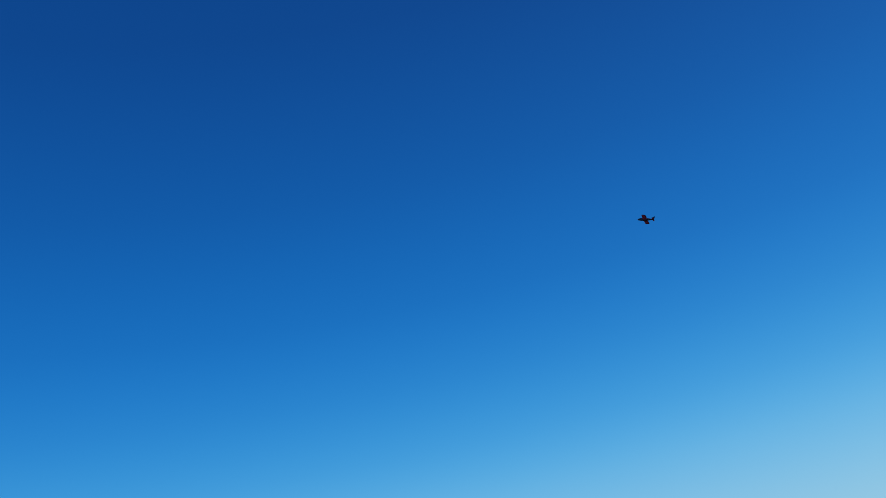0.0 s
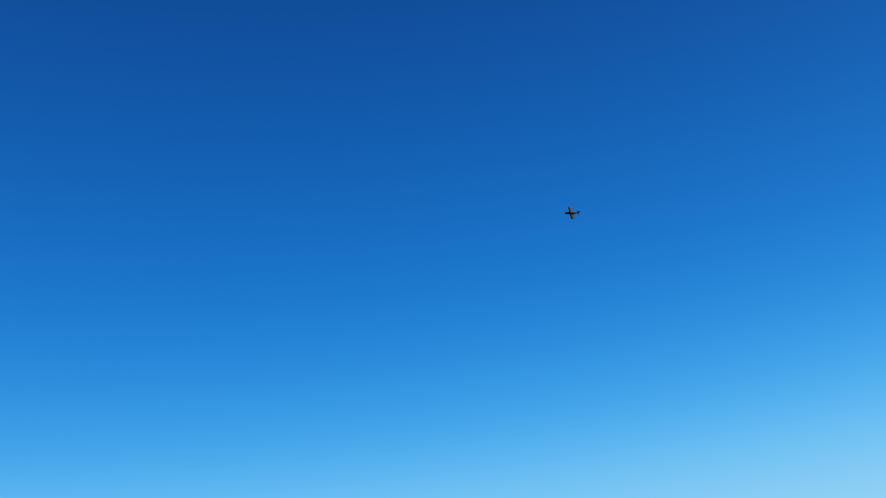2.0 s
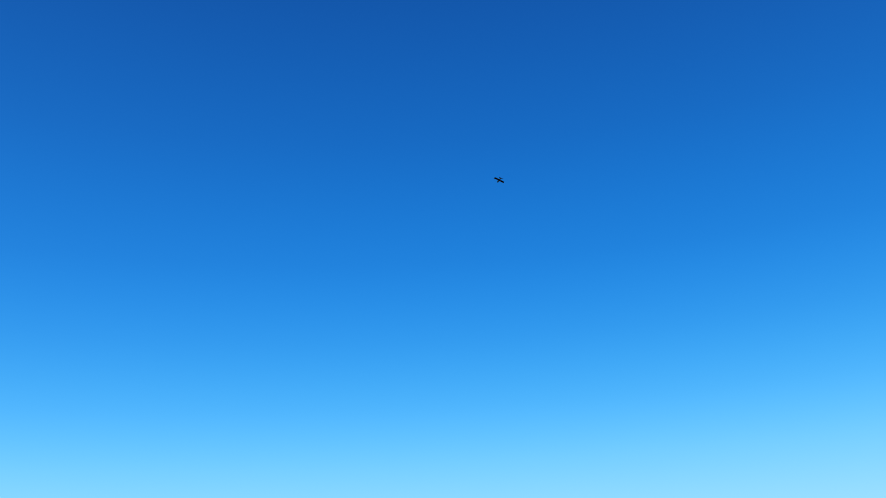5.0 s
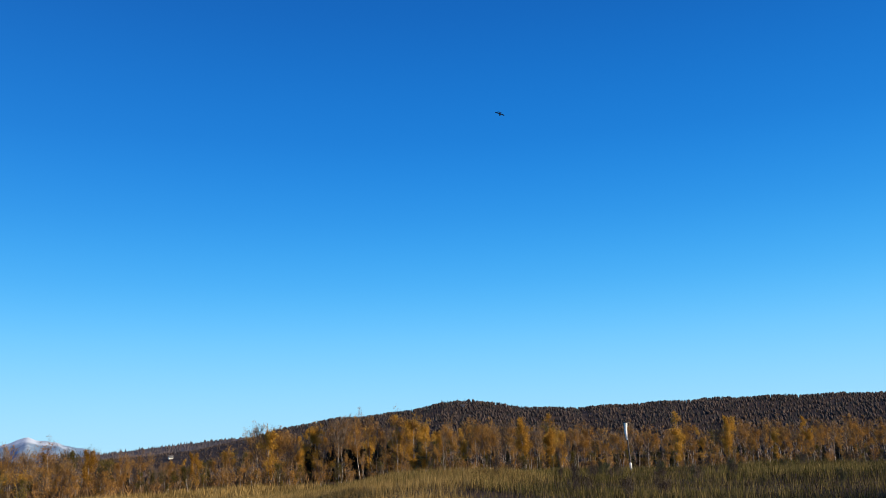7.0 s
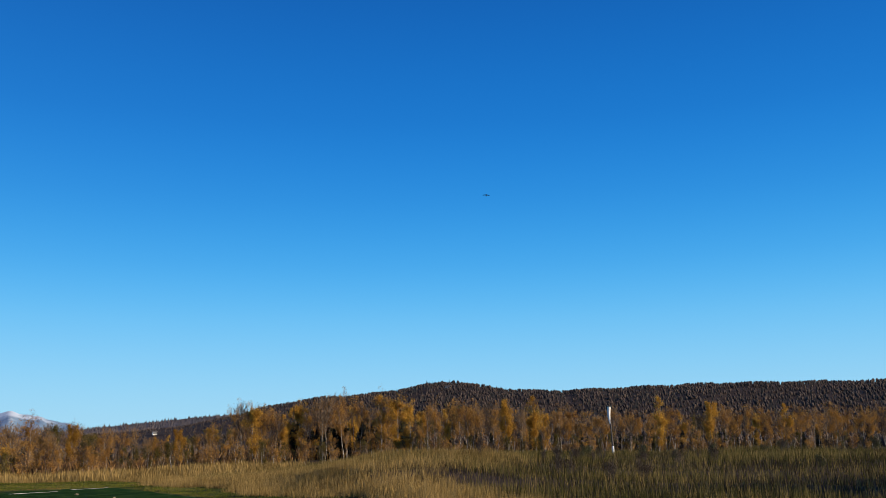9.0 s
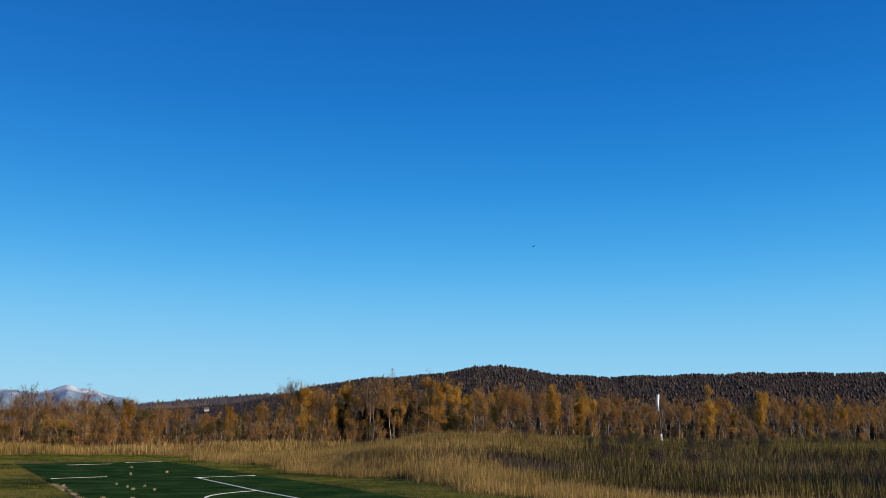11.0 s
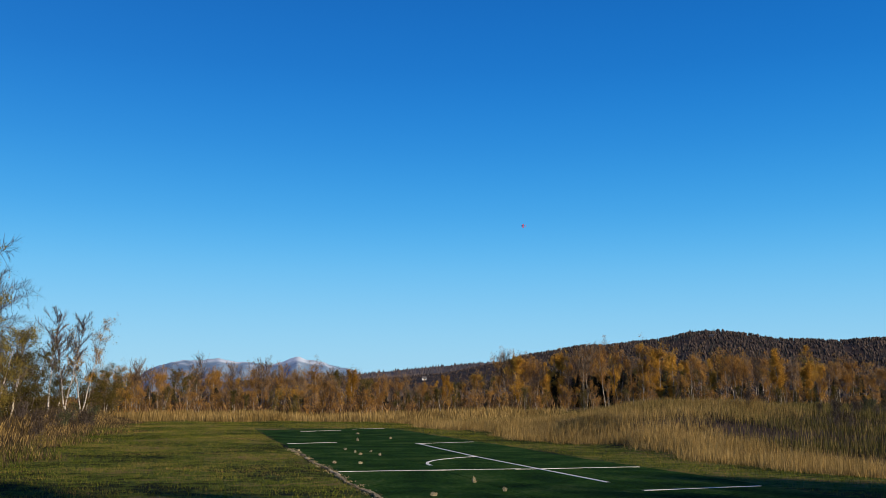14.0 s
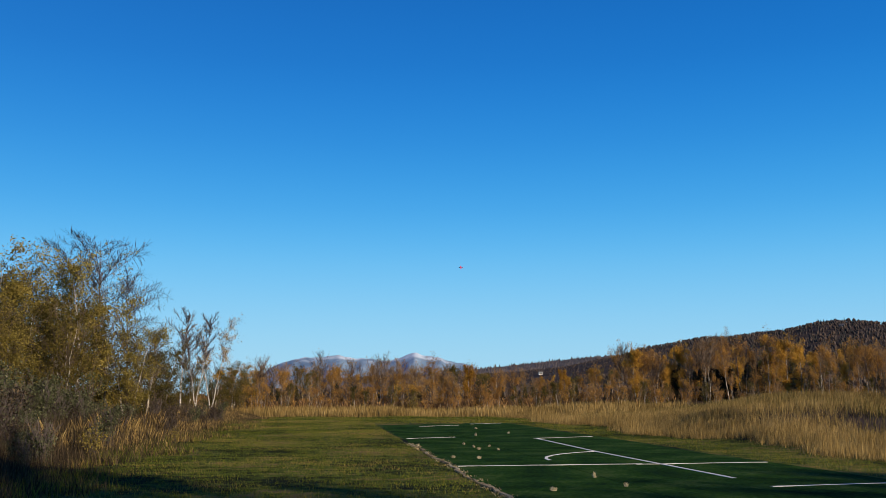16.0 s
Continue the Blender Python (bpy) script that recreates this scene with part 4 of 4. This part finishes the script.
def build_house(az, lift, width, deep, tall, turn, label, near=200, far=1100):
    """A small house on the slope where it shows at that elevation."""
    r = near
    while r < far:
        x, y = polar(az, r)
        if math.degrees(math.atan2(float(height(np.array(x), np.array(y))) - 1.7, r)) > lift:
            break
        r += 4
    z = float(height(np.array(x), np.array(y)))
    top = tagged(new("house"), label, "house")
    top.matrix_basis = pose(x, y, z, 0, 0, az + turn)
    bm = bmesh.new()
    bmesh.ops.create_cube(bm, size=1)
    bmesh.ops.scale(bm, vec=(width, deep, tall + 3), verts=bm.verts)
    bmesh.ops.translate(bm, vec=(0, 0, tall / 2 - 1.5), verts=bm.verts)
    part("wall", bm, WHITE, top, "white boarded wall")
    bm = bmesh.new()
    w, d, e = width / 2 + 0.5, deep / 2 + 0.5, tall - 0.1
    for dz in (0.0, 0.25):
        for sx in (-w, w):
            for yy, zz in ((-d, e), (0, e + deep * 0.42), (d, e)):
                bm.verts.new((sx, yy, zz + dz))
    bm.verts.ensure_lookup_table()
    q = bm.verts
    for a, b, c, dd in ((0, 1, 4, 3), (1, 2, 5, 4), (6, 9, 10, 7), (7, 10, 11, 8), (0, 3, 9, 6), (2, 8, 11, 5), (0, 6, 7, 1), (1, 7, 8, 2), (3, 4, 10, 9), (4, 5, 11, 10)):
        bm.faces.new((q[a], q[b], q[c], q[dd]))
    part("roof", bm, ROOF, top)
    for i in range(3):
        bm = bmesh.new()
        bmesh.ops.create_cube(bm, size=1)
        bmesh.ops.scale(bm, vec=(0.9, 0.1, 1.1), verts=bm.verts)
        bmesh.ops.translate(bm, vec=(width * (i - 1) * 0.3, -deep / 2 - 0.03, tall * 0.55), verts=bm.verts)
        part("window", bm, GLASS, top)


# ---------------------------------------------------------------- model aircraft
def shape_wing(bm, x_root, x_tip, y0, y1, c_root, c_tip, z0, z1, thick):
    """A half wing with a rounded section between two ribs."""
    prof = [(0.0, 0.0), (0.05, 0.45), (0.25, 0.9), (0.55, 0.7), (1.0, 0.05), (0.55, -0.35), (0.2, -0.5), (0.04, -0.3)]
    rows = []
    for xr, y, c, z in ((x_root, y0, c_root, z0), ((x_root + x_tip) / 2, (y0 + y1) / 2, (c_root + c_tip) / 2, (z0 + z1) / 2), (x_tip, y1, c_tip, z1), (x_tip - 0.03, y1 + (0.015 if y1 > y0 else -0.015), c_tip * 0.7, z1)):
        rows.append([bm.verts.new((xr - c * px, y, z + thick * c * pz)) for px, pz in prof])
    k = len(prof)
    for a, b in zip(rows, rows[1:]):
        for i in range(k):
            bm.faces.new((a[i], a[(i + 1) % k], b[(i + 1) % k], b[i]))
    bm.faces.new(rows[0])
    bm.faces.new(rows[-1][::-1])
    bmesh.ops.recalc_face_normals(bm, faces=bm.faces)


def build_plane():
    top = tagged(new("model_aeroplane"), "radio-controlled model aeroplane in flight, silhouette dark painted on, pink-red underside", "model aeroplane")
    bm = bmesh.new()
    rows = []
    for x, ry, rz, z in ((0.62, 0.02, 0.02, 0), (0.56, 0.065, 0.07, 0), (0.40, 0.095, 0.11, 0.005), (0.15, 0.10, 0.125, 0.01), (-0.10, 0.088, 0.105, 0.01), (-0.35, 0.055, 0.065, 0.015), (-0.60, 0.022, 0.032, 0.02), (-0.64, 0.01, 0.015, 0.02)):
        rows.append([bm.verts.new((x, ry * math.cos(2 * math.pi * i / 12), z + rz * math.sin(2 * math.pi * i / 12))) for i in range(12)])
    for a, b in zip(rows, rows[1:]):
        for i in range(12):
            bm.faces.new((a[i], a[(i + 1) % 12], b[(i + 1) % 12], b[i]))
    bm.faces.new(rows[0])
    bm.faces.new(rows[-1][::-1])
    bmesh.ops.recalc_face_normals(bm, faces=bm.faces)
    for f in bm.faces:
        f.smooth = True
    part("fuselage", bm, SILHOUETTE_DARK, top, "smooth fuselage in silhouette dark")
    # unlit silhouette painted dark on upper faces, sunlit pink-red kept below
    def lit_dark_faces(ob):
        ob.data.materials.append(SILHOUETTE_DARK)
        for f in ob.data.polygons:
            f.material_index = 0 if f.normal.z < -0.02 else 1
        return ob
    for sgn in (1, -1):
        bm = bmesh.new()
        shape_wing(bm, 0.22, 0.19, 0.0, sgn * 0.57, 0.34, 0.30, -0.03, 0.01, 0.15)
        wing = lit_dark_faces(part("wing", bm, RED, top, "tapered wing, silhouette dark painted above and pink-red below"))
        bm = bmesh.new()
        shape_wing(bm, -0.075, -0.075, sgn * 0.22, sgn * 0.52, 0.07, 0.06, -0.010, 0.008, 0.10)
        part("aileron", bm, SILHOUETTE_DARK, wing)
        bm = bmesh.new()
        shape_wing(bm, -0.46, -0.50, 0.0, sgn * 0.23, 0.16, 0.11, 0.03, 0.03, 0.12)
        lit_dark_faces(part("tailplane", bm, RED, top))
    bm = bmesh.new()
    shape_wing(bm, -0.42, -0.54, 0.0, 0.24, 0.20, 0.11, 0, 0, 0.10)
    bmesh.ops.rotate(bm, verts=bm.verts, cent=(0, 0, 0), matrix=Matrix.Rotation(radians(90), 3, "X"))
    bmesh.ops.translate(bm, verts=bm.verts, vec=(0, 0, 0.03))
    part("fin", bm, SILHOUETTE_DARK, top)
    bm = bmesh.new()
    bmesh.ops.create_uvsphere(bm, u_segments=10, v_segments=6, radius=1)
    bmesh.ops.scale(bm, vec=(0.17, 0.06, 0.075), verts=bm.verts)
    bmesh.ops.translate(bm, vec=(0.20, 0, 0.115), verts=bm.verts)
    part("canopy", bm, GLASS, top, "dark glossy canopy")
    bm = bmesh.new()
    bmesh.ops.create_cone(bm, segments=10, radius1=0.035, radius2=0.005, depth=0.08, cap_ends=True)
    bmesh.ops.rotate(bm, verts=bm.verts, cent=(0, 0, 0), matrix=Matrix.Rotation(radians(90), 3, "Y"))
    bmesh.ops.translate(bm, vec=(0.65, 0, 0), verts=bm.verts)
    part("spinner", bm, WHITE, top, "white spinner")
    return top


# ---------------------------------------------------------------- build
build_ground()
build_mountains()
build_far_ridge()
build_turf()
build_far_woods()
build_treeline()
build_shade_spruces()
build_left_grove()
build_shade_trees()
build_bushes()
build_windsock()
build_house(-6.05, 1.30, 3.6, 3, 2.1, 10, "small white house on the wooded slope")
build_house(-19.13, 1.52, 5, 4, 2.2, 25, "pale hut half hidden behind the birches")
build_house(-23.6, 3.93, 4.5, 4, 0.8, -20, "pale hut on the hilltop", 900, 1140)
build_tufts()
build_grasses()
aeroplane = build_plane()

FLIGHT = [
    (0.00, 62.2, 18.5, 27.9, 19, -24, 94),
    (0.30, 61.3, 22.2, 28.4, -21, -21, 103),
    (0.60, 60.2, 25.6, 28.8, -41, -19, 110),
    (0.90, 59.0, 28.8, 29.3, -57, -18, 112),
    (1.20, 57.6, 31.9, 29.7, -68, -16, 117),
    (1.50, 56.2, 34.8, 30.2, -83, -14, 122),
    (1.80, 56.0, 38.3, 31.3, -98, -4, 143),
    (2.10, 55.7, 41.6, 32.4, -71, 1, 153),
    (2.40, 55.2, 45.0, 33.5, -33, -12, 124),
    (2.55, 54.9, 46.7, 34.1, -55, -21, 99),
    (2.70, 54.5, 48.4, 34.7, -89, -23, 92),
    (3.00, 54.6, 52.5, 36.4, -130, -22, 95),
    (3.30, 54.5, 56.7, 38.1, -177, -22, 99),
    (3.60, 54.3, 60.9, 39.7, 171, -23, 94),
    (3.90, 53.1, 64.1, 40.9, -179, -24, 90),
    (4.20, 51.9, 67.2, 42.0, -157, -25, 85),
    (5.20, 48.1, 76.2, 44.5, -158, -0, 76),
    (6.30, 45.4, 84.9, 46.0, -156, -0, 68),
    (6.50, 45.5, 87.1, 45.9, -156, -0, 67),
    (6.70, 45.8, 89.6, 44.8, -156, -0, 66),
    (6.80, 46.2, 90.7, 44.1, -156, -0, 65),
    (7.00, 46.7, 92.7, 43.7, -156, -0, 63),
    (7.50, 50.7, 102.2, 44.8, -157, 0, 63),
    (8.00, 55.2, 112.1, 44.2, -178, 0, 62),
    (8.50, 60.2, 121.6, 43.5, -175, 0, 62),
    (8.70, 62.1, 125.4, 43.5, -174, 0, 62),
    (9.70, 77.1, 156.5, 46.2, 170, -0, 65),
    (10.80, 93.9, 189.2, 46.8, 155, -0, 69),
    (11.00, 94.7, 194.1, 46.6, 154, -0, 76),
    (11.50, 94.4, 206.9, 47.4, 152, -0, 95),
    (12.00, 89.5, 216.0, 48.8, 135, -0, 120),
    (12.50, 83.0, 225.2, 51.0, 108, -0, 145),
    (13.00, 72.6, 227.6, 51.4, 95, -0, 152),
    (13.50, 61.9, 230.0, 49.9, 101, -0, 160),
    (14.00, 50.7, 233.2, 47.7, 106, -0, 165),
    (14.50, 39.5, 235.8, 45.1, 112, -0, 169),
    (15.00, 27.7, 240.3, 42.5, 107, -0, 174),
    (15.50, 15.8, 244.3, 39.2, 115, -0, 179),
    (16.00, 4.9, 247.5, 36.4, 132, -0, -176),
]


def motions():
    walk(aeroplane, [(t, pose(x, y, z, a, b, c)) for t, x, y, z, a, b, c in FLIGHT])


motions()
